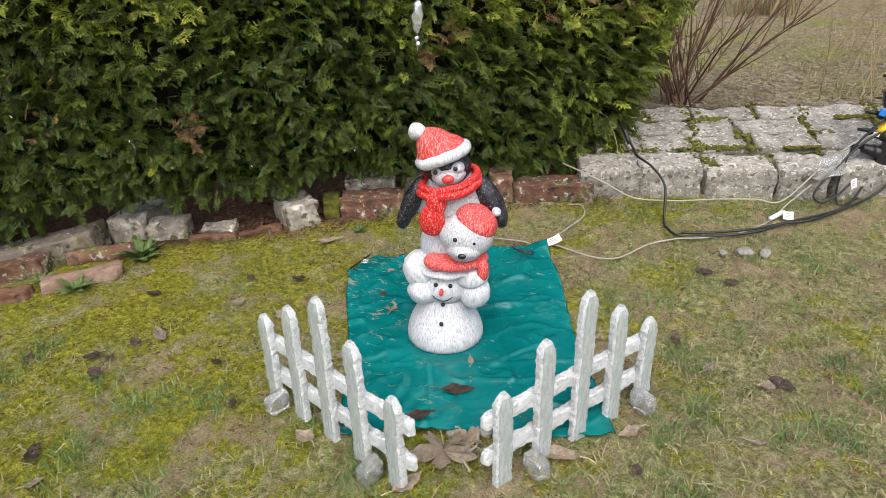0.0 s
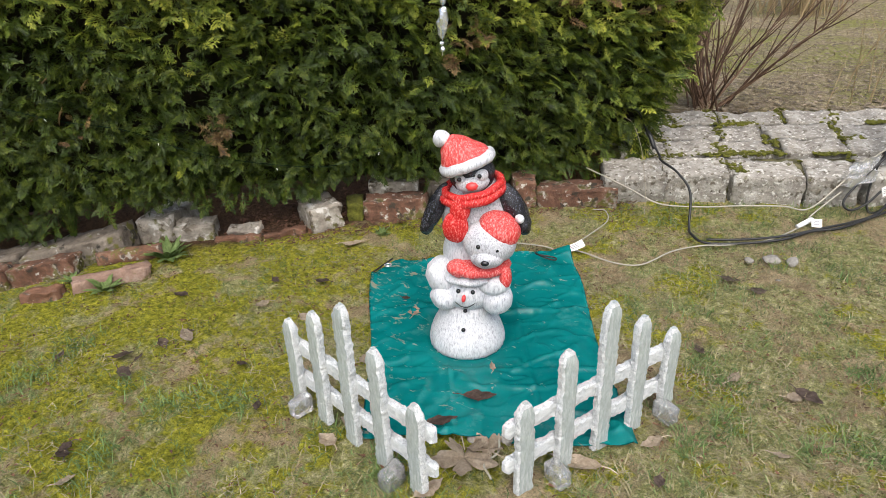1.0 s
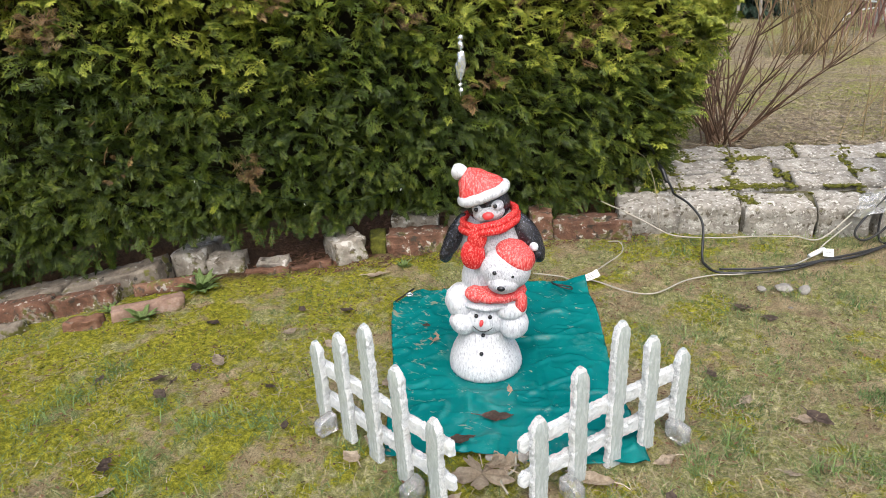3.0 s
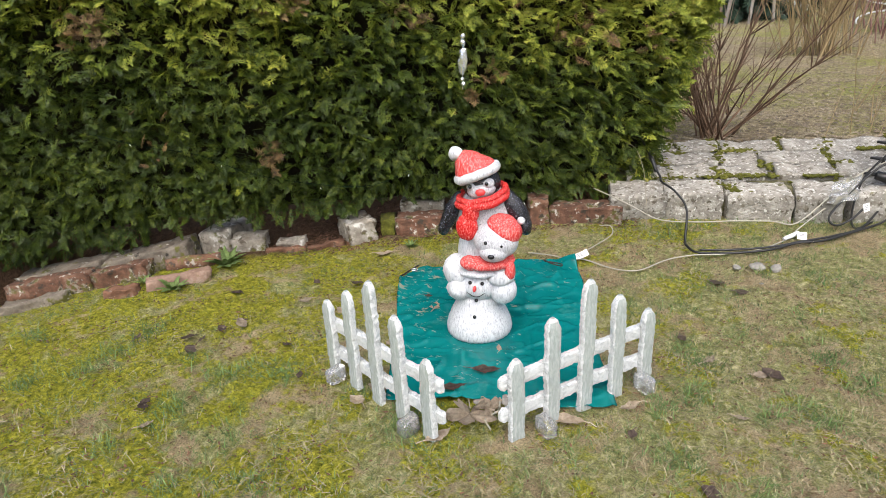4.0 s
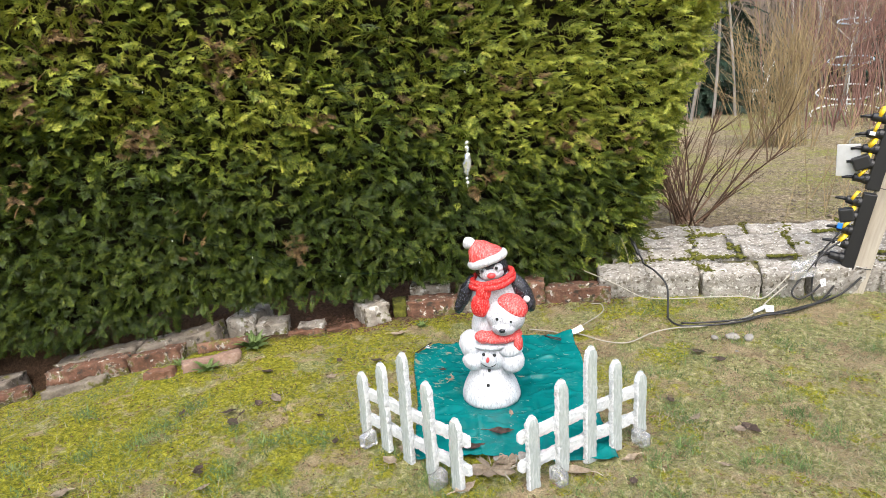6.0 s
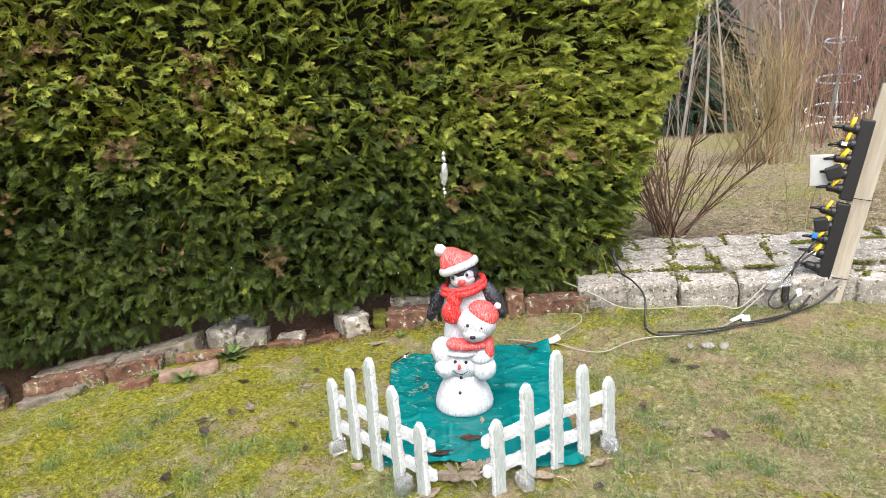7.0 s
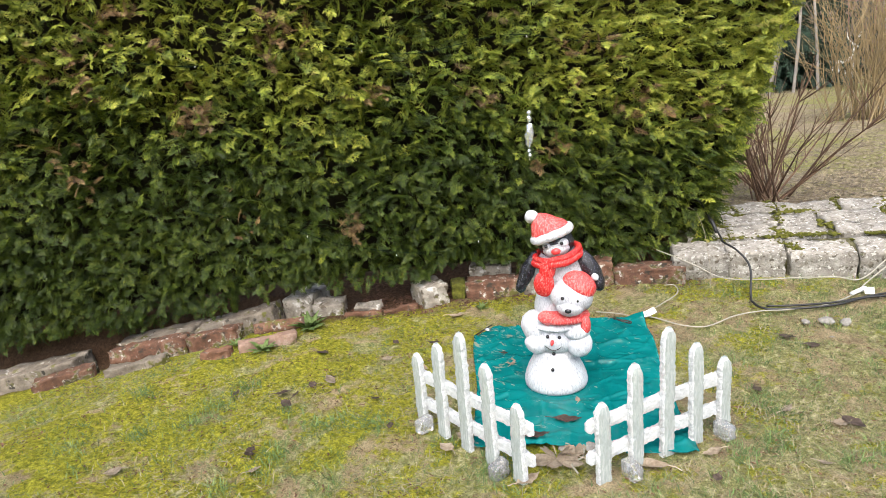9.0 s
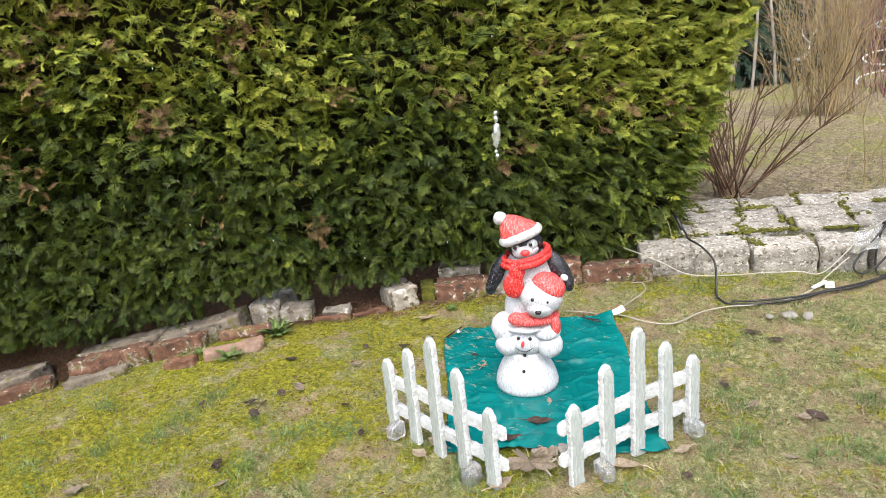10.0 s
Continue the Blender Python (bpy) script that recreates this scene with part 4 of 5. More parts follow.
block("edging_stone", (-1.262, 1.752), (-1.205, 1.785), 0.12, 0.075, moss_mat, 16, "moss-covered stone between edging blocks", rough=0.013)
block("edging_brick", (-1.196, 1.778), (-0.965, 1.895), 0.11, 0.082, brick_mat, 17, "mossy red brick block in the border", "brick", rough=0.012)
block("edging_slab", (-1.24, 1.90), (-1.06, 1.99), 0.10, 0.108, white_stone_mat, 18, "flat pale slab behind the edging bricks", "slab")
block("edging_slab", (-1.02, 2.005), (-0.80, 2.10), 0.10, 0.112, grey_slab_mat, 19, "flat grey slab behind the edging bricks", "slab")
block("edging_stone", (-0.945, 1.905), (-0.765, 2.000), 0.13, 0.080, grey_slab_mat, 20, "grey mossy stone in the border", rough=0.013)
block("edging_stone", (-0.750, 2.000), (-0.660, 2.060), 0.16, 0.105, white_stone_mat, 21, "upright pale stone in the border", rough=0.013)
block("edging_stone", (-0.650, 2.065), (-0.572, 2.105), 0.14, 0.120, brick_mat, 22, "reddish rounded stone in the border", rough=0.013)
block("edging_brick", (-0.565, 2.105), (-0.265, 2.195), 0.11, 0.075, brick_mat, 23, "old red brick with white lichen", "brick", rough=0.013)
block("edging_brick", (-0.560, 2.112), (-0.270, 2.200), 0.12, 0.048, brick_mat, 24, "old red brick lying on another one", "brick", lift=0.075, rough=0.013)

# ---- the upright post with its power strips, beside the wall ----
POST = Matrix.Translation((0.722, 2.60, gz(0.722, 2.60) - 0.03)) @ Matrix.Rotation(radians(10.5), 4, 'Y')


film_box = plain("translucent_box_plastic", (0.62, 0.63, 0.62), 0.35, transmission=0.25)


def ring_bm(radius, wire, sides=20):
    return tube_bm([(radius * math.cos(a), radius * math.sin(a), 0) for a in np.linspace(0, math.tau, sides)], wire, 6)


def build_post():
    post = box_bm(0.085, 0.045, 1.04, base=True, bevel=0.003)
    bmesh.ops.subdivide_edges(post, edges=[e for e in post.edges if abs(e.verts[0].co.z - e.verts[1].co.z) > 0.5], cuts=10)
    jitter(post, 0.002, 7, 3)
    ob = make("wooden_post", post, wood_mat)
    ob.matrix_world = POST @ Matrix.Translation((0.045, 0, 0))
    tagged(ob, "weathered grey wooden post leaning beside the stone wall", "post")
    for i, z in enumerate((0.15, 0.525)):
        t = empty("power_strip", POST @ Matrix.Translation((-0.012, -0.028, z)), "black outdoor power strip with plugged-in cords tied to a post", "power strip", "power strips on the post")
        part("housing", box_bm(0.055, 0.045, 0.36, base=True, bevel=0.006), black_plastic, t)
        part("cable_tie", ring_bm(0.062, 0.0022), black_cable, t, m=Matrix.Translation((0.045, 0.03, 0.015)) @ Matrix.Diagonal((1, 0.7, 1, 1)))
        r = random.Random(20 + i)
        for k in range(5):
            h = 0.045 + 0.067 * k
            bm = bmesh.new()
            bmesh.ops.create_cone(bm, cap_ends=True, segments=20, radius1=0.024, radius2=0.022, depth=0.018)
            part("socket", bm, black_plastic, t, m=Matrix.Translation((-0.034, -0.004, h)) @ Matrix.Rotation(radians(-90), 4, 'Y'))
            lid = bmesh.new()
            bmesh.ops.create_cone(lid, cap_ends=True, segments=20, radius1=0.029, radius2=0.025, depth=0.014)
            bmesh.ops.bevel(lid, geom=lid.edges[:], offset=0.002, segments=1, affect='EDGES')
            if not (i == 0 and k == 0):
                part("socket_lid", lid, yellow_plastic, t, "open yellow socket lid", True, Matrix.Translation((-0.056, -0.006, h + 0.026)) @ Euler((radians(r.uniform(-15, 15)), radians(r.uniform(-80, -50)), 0)).to_matrix().to_4x4())
            if i == 0 and k == 3:
                continue
            plug = tube_bm([(0, 0, 0), (-0.020, 0, 0), (-0.042, 0, -0.001), (-0.046, 0, -0.001)], 0.021, 14, 0.016)
            tube_bm([(-0.044, 0, 0), (-0.066, 0, -0.003), (-0.088, 0, -0.010)], 0.009, 10, 0.005, plug)
            part("plug", plug, black_plastic, t, "black plug", True, Matrix.Translation((-0.040, -0.006, h)) @ Matrix.Rotation(radians(r.uniform(-12, 8)), 4, 'Y'))
            if k % 2:
                part("plug_label", box_bm(0.022, 0.004, 0.016, bevel=0.001), paper_mat, t, "white plug label", m=Matrix.Translation((-0.066, -0.026, h)))
        if i == 0:
            adapter = box_bm(0.060, 0.050, 0.062, bevel=0.008)
            part("power_adapter", adapter, black_plastic, t, "black plug-in adapter", m=Matrix.Translation((-0.066, -0.010, 0.248)) @ Matrix.Rotation(radians(-20), 4, 'Y'))
            part("cord_clip", box_bm(0.022, 0.012, 0.026, bevel=0.003), blue_plastic, t, "bright blue clip", m=Matrix.Translation((-0.080, -0.030, 0.195)))
        else:
            adapter = box_bm(0.070, 0.055, 0.060, bevel=0.008)
            part("power_adapter", adapter, black_plastic, t, "black plug-in adapter", m=Matrix.Translation((-0.072, -0.014, 0.115)) @ Matrix.Rotation(radians(-30), 4, 'Y'))
    bx = empty("control_box", POST @ Matrix.Translation((-0.135, -0.01, 0.640)) @ Matrix.Rotation(radians(-12), 4, 'Y'), "white translucent plastic control box hanging on its cord", "box")
    part("case", box_bm(0.085, 0.040, 0.135, bevel=0.007), film_box, bx)
    part("lid_rim", box_bm(0.092, 0.010, 0.142, bevel=0.003), film_box, bx, m=Matrix.Translation((0, -0.018, 0)))
    part("hanging_cord", tube_bm(smooth_path([(0.0, 0, 0.064), (0.01, -0.01, 0.095), (0.05, -0.01, 0.105), (0.10, -0.005, 0.085)]), 0.0035, 6), white_cable, bx)


build_post()


def ground_path(points, lift):
    return [(x, y, float(lawn_height(x, y)) + 0.012 + lift) for x, y in points]


def cord(name, points, radius, mat, label):
    ob = make(name, tube_bm(smooth_path(points), radius, 8), mat, True)
    return tagged(ob, label, "cable", "cables on the lawn")


cord("cable", [(-0.40, 2.20, 0.235), (-0.30, 2.14, 0.225), (-0.21, 2.14, 0.19)] + ground_path([(-0.10, 2.16), (0.05, 2.18), (0.18, 2.23), (0.32, 2.27)], 0.05)
     + [(0.41, 2.30, 0.145), (0.52, 2.40, 0.25), (0.62, 2.50, 0.33), (0.70, 2.54, 0.37)], 0.0028, white_cable, "cream white cord running from the border to the post")
cord("cable", ground_path([(-0.54, 1.78), (-0.43, 1.79), (-0.36, 1.77), (-0.33, 1.80), (-0.29, 1.80), (-0.18, 1.77), (-0.09, 1.79), (-0.01, 1.91), (0.08, 1.98), (0.16, 2.01), (0.28, 2.08), (0.38, 2.21)], 0.006)
     + [(0.42, 2.28, 0.13), (0.50, 2.36, 0.20)], 0.0026, white_cable, "cream white cord lying across the lawn to the mat")
cord("cable", ground_path([(-0.345, 2.12), (-0.30, 2.13), (-0.27, 2.05), (-0.31, 1.92), (-0.35, 1.80)], 0.008), 0.0022, white_cable, "thin white wire looped in the grass")
cord("cable", [(-0.30, 2.50, 0.37), (-0.245, 2.46, 0.37), (-0.20, 2.42, 0.32), (-0.15, 2.36, 0.27), (-0.13, 2.30, 0.265), (-0.06, 2.24, 0.245), (0.0, 2.19, 0.19)]
     + ground_path([(0.02, 2.10), (0.04, 2.04), (0.09, 2.00), (0.20, 2.03), (0.33, 2.10), (0.42, 2.19), (0.51, 2.25), (0.61, 2.37), (0.72, 2.51)], 0.008) + [(0.80, 2.56, 0.20)],
     0.0048, black_cable, "black rubber cord draped over the wall and across the grass")
cord("cable", ground_path([(0.09, 2.02), (0.20, 2.055), (0.33, 2.12), (0.44, 2.21), (0.55, 2.31), (0.64, 2.42)], 0.010) + [(0.70, 2.55, 0.16), (0.75, 2.56, 0.20)], 0.0045, black_cable, "second black cord along the first to the post")
cord("cable", [(0.70, 2.53, 0.37), (0.64, 2.50, 0.32), (0.56, 2.44, 0.22), (0.52, 2.40, 0.15), (0.55, 2.40, 0.12), (0.60, 2.44, 0.14), (0.64, 2.48, 0.18)], 0.0045, black_cable, "black cord hanging in a bight from the post")
cord("cable", [(0.70, 2.53, 0.42), (0.62, 2.50, 0.30), (0.60, 2.47, 0.16), (0.62, 2.45, 0.10), (0.68, 2.50, 0.12)], 0.004, black_cable, "thin black cord hanging from a plug")
cord("cable", [(-0.34, 2.48, 0.36), (-0.31, 2.43, 0.42), (-0.27, 2.42, 0.43), (-0.245, 2.44, 0.39), (-0.26, 2.46, 0.34)], 0.003, black_cable, "thin black wire loop at the end of the hedge")
cord("cable", [(-0.33, 2.42, 0.40), (-0.27, 2.38, 0.385), (-0.22, 2.33, 0.31), (-0.19, 2.26, 0.245), (-0.16, 2.19, 0.16), (-0.15, 2.14, 0.09)], 0.0013, beige_cable, "thin beige wire hanging from the hedge over the wall")
joint = make("cable_connector", tube_bm([(-0.215, 2.43, 0.34), (-0.20, 2.42, 0.325), (-0.185, 2.405, 0.30), (-0.175, 2.39, 0.285)], 0.010, 10, 0.008), black_plastic, True)
tagged(joint, "black cable connector on the stone wall", "connector")
cn = make("cable_connector", tube_bm(ground_path([(0.375, 2.20), (0.40, 2.24), (0.42, 2.27)], 0.014), 0.008, 10, 0.010), white_plastic, True)
tagged(cn, "white cable joint lying on the grass", "connector")


def tag(place, size, turn, label):
    t = empty("cable_tag", Matrix.Translation(place) @ Euler([radians(a) for a in turn]).to_matrix().to_4x4(), label, "tag", "paper tags on the cables")
    bm = box_bm(size[0], size[1], 0.0012)
    bmesh.ops.subdivide_edges(bm, edges=bm.edges[:], cuts=4, use_grid_fill=True)
    for v in bm.verts:
        v.co.z += 6 * v.co.x * v.co.x + 3 * v.co.x * v.co.y
    part("card", bm, paper_mat, t)
    for k in range(3):
        part("print_bar", box_bm(size[0] * 0.5, size[1] * 0.07, 0.001), grey_print, t, m=Matrix.Translation((0, size[1] * (0.22 - 0.2 * k), 0.0025)))


tag((-0.325, 1.80, 0.075), (0.065, 0.030), (25, -15, 40), "small white folded paper tag on a cord")
tag((0.435, 2.235, 0.115), (0.034, 0.030), (50, 0, 10), "white triangular care tag standing in the grass")
tag((0.640, 2.42, 0.20), (0.042, 0.034), (75, 0, 60), "white care tag hanging from a black cord")


def build_bag():
    bm = bmesh.new()
    bmesh.ops.create_grid(bm, x_segments=14, y_segments=14, size=0.050)
    for v in bm.verts:
        n = noise.noise_vector(v.co * 30 + Vector((3, 1, 2)))
        v.co = Vector((v.co.x * 1.1, 0, v.co.y)) + n * 0.022 + Vector((0, 0.03 * math.sin(v.co.x * 30), 0))
    bmesh.ops.solidify(bm, geom=bm.faces[:], thickness=0.002)
    ob = make("plastic_bag", bm, film_mat)
    ob.matrix_world = Matrix.Translation((0.560, 2.43, 0.265)) @ Matrix.Rotation(radians(15), 4, 'Z')
    tagged(ob, "crumpled clear plastic bag tied over a cord joint", "bag")


build_bag()

# ---- silver drop hanging on the hedge and its fine light strings ----
def build_drop():
    p = hedge_point(0.365, 0.92, -0.055)
    t = empty("hanging_ornament", Matrix.Translation(p), "silver foil icicle ornament hanging on the hedge", "ornament")
    part("string", tube_bm([(0.004, 0, 0.012), (0.0, 0, -0.06), (-0.004, 0, -0.20)], 0.0012, 6), white_cable, t)
    for z, rx, rz, x in ((0.0, 0.011, 0.011, 0.004), (-0.026, 0.010, 0.016, 0.003), (-0.160, 0.008, 0.009, -0.004), (-0.178, 0.009, 0.012, -0.001)):
        bm = bmesh.new()
        blob(bm, (x, 0, z), (rx, rx, rz), seg=10, ring=8, rough=0.004, seed=z * 90)
        part("bead", bm, foil_mat, t)
    bm = bmesh.new()
    blob(bm, (0, 0, -0.092), (0.018, 0.016, 0.052), (0, 6, 0), seg=12, ring=14, rough=0.006, seed=4)
    part("foil_drop", bm, foil_mat, t)


build_drop()


def build_light_string(points, seed):
    pts = smooth_path([hedge_point(a, z, 0.022) for a, z in points], 10)
    r = random.Random(seed)
    t = empty("light_string", Matrix(), "dark green wire light string with tiny clear bulbs on the hedge", "light string", "light strings on the hedge")
    part("wire", tube_bm(pts, 0.0013, 5), green_cable, t)
    for p in pts[8::17]:
        bm = bmesh.new()
        blob(bm, p + Vector((r.uniform(-0.01, 0.01), -0.008, r.uniform(-0.015, 0.0))), (0.0016, 0.0016, 0.006), (r.uniform(-40, 40), r.uniform(-40, 40), 0), seg=8, ring=6)
        part("bulb", bm, white_plastic, t)


build_light_string([(-1.15, 0.62), (-0.95, 0.55), (-0.75, 0.50), (-0.55, 0.40), (-0.3, 0.33), (-0.05, 0.30), (0.15, 0.36)], 1)
build_light_string([(-1.3, 1.27), (-0.9, 1.22), (-0.5, 1.26), (-0.1, 1.20), (0.3, 1.24), (0.7, 1.18), (1.1, 1.22)], 2)

# ---- dead leaves, pebbles, weeds ----
def leaf_bm(length, width, seed, curl=0.25):
    r = random.Random(seed)
    bm = bmesh.new()
    n = 9
    rows = []
    ph = r.uniform(0, 6)
    for i in range(n + 1):
        h = i / n
        w = width / 2 * math.sin(math.pi * min(1, 0.04 + 0.96 * h ** 0.85)) * (1 + 0.16 * math.sin(h * 17 + ph))
        z = length * curl * (h - 0.5) ** 2 * 1.6
        row = []
        for s in (-1, -0.5, 0, 0.5, 1):
            row.append(bm.verts.new(((h - 0.5) * length, s * w, z + curl * abs(s) ** 1.5 * w * (0.9 + 0.6 * math.sin(h * 5 + ph)) + r.uniform(-0.0012, 0.0012))))
        rows.append(row)
    for r0, r1 in zip(rows, rows[1:]):
        for k in range(4):
            bm.faces.new((r0[k], r1[k], r1[k + 1], r0[k + 1]))
    bmesh.ops.solidify(bm, geom=bm.faces[:], thickness=0.0008)
    tube_bm([(-length * 0.5, 0, 0.4 * curl * length), (-length * 0.66, 0.003, 0.5 * curl * length), (-length * 0.82, 0.008, 0.3 * curl * length)], 0.0012, 5, bm=bm)
    return bm


def lobed_leaf_bm(size, seed):
    """A maple-like leaf: five pointed lobes, slightly cupped."""
    r = random.Random(seed)
    bm = bmesh.new()
    c = bm.verts.new((0, 0, 0.004))
    ring = []
    for k in range(60):
        a = math.tau * k / 60
        lobe = abs(math.cos(2.5 * (a - math.pi / 2)))
        rad = size * (0.32 + 0.42 * lobe ** 1.6 + 0.06 * math.sin(a * 15 + seed)) * (0.75 if math.sin(a) < -0.6 else 1)
        ring.append(bm.verts.new((rad * math.cos(a), rad * math.sin(a), 0.004 + 0.010 * math.sin(a * 3 + seed) + 0.25 * rad * rad / size)))
    for k in range(60):
        bm.faces.new((c, ring[k], ring[(k + 1) % 60]))
    bmesh.ops.solidify(bm, geom=bm.faces[:], thickness=0.0008)
    tube_bm([(0, -0.2 * size, 0.006), (0.01, -0.6 * size, 0.006), (0.03, -size, 0.003)], 0.0014, 5, bm=bm)
    return bm


def lay(bm, name, x, y, turn, mat, label, category="leaf", lift=0.012, group="fallen leaves", tilt=0.0):
    ob = make(name, bm, mat, False)
    extra = 0.014 if bool(on_mat(x, y)) else 0.0
    ob.matrix_world = Matrix.Translation((x, y, gz(x, y) + lift + extra)) @ Euler((radians(tilt), radians(tilt * 0.5), radians(turn))).to_matrix().to_4x4()
    return tagged(ob, label, category, group)


TAN = [(-0.607, 0.676, 0.060, 0.040), (-1.258, 0.868, 0.085, 0.035), (-0.053, 0.842, 0.115, 0.045), (-0.316, 0.642, 0.080, 0.038), (0.088, 0.978, 0.062, 0.034), (-1.131, 1.591, 0.085, 0.045),
       (0.385, 1.285, 0.050, 0.030), (-1.179, 1.113, 0.055, 0.030), (-0.99, 1.102, 0.050, 0.030), (-1.467, 0.117, 0.055, 0.045), (-1.07, 0.329, 0.045, 0.030), (-0.590, 0.757, 0.060, 0.045), (0.241, 1.312, 0.055, 0.028), (0.36, 1.06, 0.045, 0.016)]
for i, (x, y, l, w) in enumerate(TAN):
    lay(leaf_bm(l, w, i, 0.22), "dead_leaf", x, y, rnd.uniform(0, 360), leaf_mat, "dry curled tan leaf lying on the lawn", tilt=rnd.uniform(-14, 14))
DARK = [(-1.155, 0.381, 0.055), (-1.09, 1.323, 0.065), (-1.481, 1.053, 0.07), (-1.306, 0.817, 0.055), (-1.285, 0.664, 0.060), (-0.846, 0.706, 0.040), (-1.533, 0.644, 0.045), (-1.308, 0.733, 0.040), (0.124, 0.866, 0.045),
        (0.146, 1.396, 0.050), (-1.25, 1.27, 0.045), (-1.009, 0.832, 0.045), (0.416, 1.301, 0.085), (0.19, 1.80, 0.07), (0.276, 1.76, 0.065), (-1.169, 0.398, 0.045), (-1.278, 0.891, 0.050), (0.334, 0.744, 0.060), (-1.36, 0.72, 0.07)]
for i, (x, y, l) in enumerate(DARK):
    lay(leaf_bm(l * 0.85, l * 0.55, 50 + i, 0.18), "dead_leaf", x, y, rnd.uniform(0, 360), dark_leaf_mat, "dark brown shrivelled leaf on mossy grass", tilt=rnd.uniform(-18, 18))
lay(lobed_leaf_bm(0.105, 3), "maple_leaf", -0.285, 0.755, 200, leaf_mat, "large dry tan maple leaf before the mat")
lay(lobed_leaf_bm(0.065, 5), "maple_leaf", -0.245, 0.800, 60, leaf_mat, "smaller dry maple leaf under a bigger one")
for i, (x, y, l, w, turn, mt, text) in enumerate(((-0.331, 0.956, 0.085, 0.040, 25, dark_leaf_mat, "black rotting leaf with a curled stalk on the mat"), (-0.379, 0.834, 0.080, 0.034, 40, dark_leaf_mat, "dark leaf at the front hem of the mat"),
                                                  (-0.681, 1.252, 0.060, 0.040, 110, leaf_mat, "brown oval leaf lying on the mat"), (-0.744, 1.311, 0.030, 0.020, 10, dark_leaf_mat, "small dark leaf on the mat"),
                                                  (-0.35, 1.084, 0.040, 0.016, 120, leaf_mat, "narrow pale curled leaf on the mat"), (-0.697, 0.997, 0.050, 0.040, 70, leaf_mat, "reddish brown leaf at the mat edge"))):
    lay(leaf_bm(l, w, 90 + i, 0.12), "dead_leaf", x, y, turn, mt, text, lift=0.014)
for i, (x, y, s) in enumerate(((0.303, 1.97, 0.030), (0.368, 1.98, 0.024), (0.235, 1.95, 0.018), (-0.41, 0.66, 0.020), (-0.29, 0.83, 0.022), (-0.22, 0.86, 0.025), (0.33, 1.86, 0.010))):
    bm = bmesh.new()
    blob(bm, (0, 0, 0), (s, s * 0.7, s * 0.5), seg=12, ring=9, rough=s * 0.3, seed=i * 7)
    ob = make("pebble", bm, pebble_mat, True)
    ob.matrix_world = Matrix.Translation((x, y, gz(x, y) + s * 0.35)) @ Matrix.Rotation(i, 4, 'Z')
    tagged(ob, "small grey stone lying in the lawn", "pebble", "pebbles on the lawn")
for i, (pts, r_) in enumerate((((( -0.24, 0.855), (-0.22, 0.80), (-0.235, 0.755), (-0.205, 0.72)), 0.0028), (((-0.19, 0.86), (-0.18, 0.80), (-0.165, 0.755)), 0.0028))):
    cord("cable", ground_path(pts, 0.004), r_, white_cable, "short white cord coming from under the mat")
hook = cord("wire_hook", [(-0.44, 1.70, 0.075), (-0.40, 1.66, 0.085), (-0.36, 1.67, 0.075), (-0.37, 1.70, 0.07), (-0.43, 1.68, 0.08)], 0.0028, black_cable, "bent black wire loop lying on the mat corner")


def build_weed(x, y, size, seed, leaves=14):
    r = random.Random(seed)
    t = empty("weed_rosette", Matrix.Translation((x, y, gz(x, y) + 0.006)), "small green weed rosette at the lawn edge", "weed", "weed rosettes")
    for k in range(leaves):
        a = k * 2.4
        part("leaf", leaf_bm(size * r.uniform(0.7, 1.1), size * 0.30, seed + k, -0.3), weed_mat, t,
             m=Matrix.Rotation(a, 4, 'Z') @ Matrix.Rotation(radians(-r.uniform(15, 45)), 4, 'Y') @ Matrix.Translation((size * 0.5, 0, 0)))


build_weed(-1.765, 1.262, 0.100, 5, 22)
build_weed(-1.775, 0.985, 0.075, 45)
build_weed(-1.07, 1.70, 0.045, 85, 9)
build_weed(-1.95, 0.98, 0.045, 125, 9)

# ---- grass and straw ----
def blades(name, px, py, length, width, flat, mat, label, lift=0.0):
    n = len(px)
    ang = rng.uniform(0, math.tau, n)
    curve = rng.normal(0, 0.35, n) * length
    lean = rng.uniform(0.45, 1.40, n) if not flat else rng.uniform(1.2, 1.55, n)
    pz = ground_height(px, py) - 0.002 + lift + (rng.uniform(0.004, 0.014, n) if flat else 0)
    dx, dy = np.cos(ang), np.sin(ang)
    ox, oy = -dy * width / 2, dx * width / 2
    cols = []
    for h, k, w in ((0, 0, 1.0), (0.55, 0.40, 0.85), (1.0, 1.0, 0.08)):
        r = length * np.sin(lean) * k if not flat else length * h
        z = length * np.cos(lean) * h * (1.0 if h < 1 else 0.9)
        if flat:
            z = length * 0.22 * math.sin(math.pi * h) * (rng.random(n) - 0.2)
        for s in (-1, 1):
            cols.append(np.stack([px + dx * r - dy * curve * h * h + s * ox * w, py + dy * r + dx * curve * h * h + s * oy * w, pz + z], -1))
    v = np.stack(cols, 1).reshape(-1, 3)
    b = np.arange(n)[:, None] * 6
    f = np.concatenate([b + np.array([[0, 1, 3, 2]]), b + np.array([[2, 3, 5, 4]])])
    ob = from_arrays(name, v, f, mat)
    return tagged(ob, label, "grass", kind="stuff")


def lawn_places(n, keep):
    x, y = rng.uniform(-2.7, 1.6, n), rng.uniform(-0.45, 2.75, n)
    edge = np.interp(x, EDGE_X, EDGE_Y) - 0.035
    ok = (y < edge) & ~on_mat(x, y, 0.0) & (rng.random(n) < keep(x, y))
    return x[ok], y[ok]


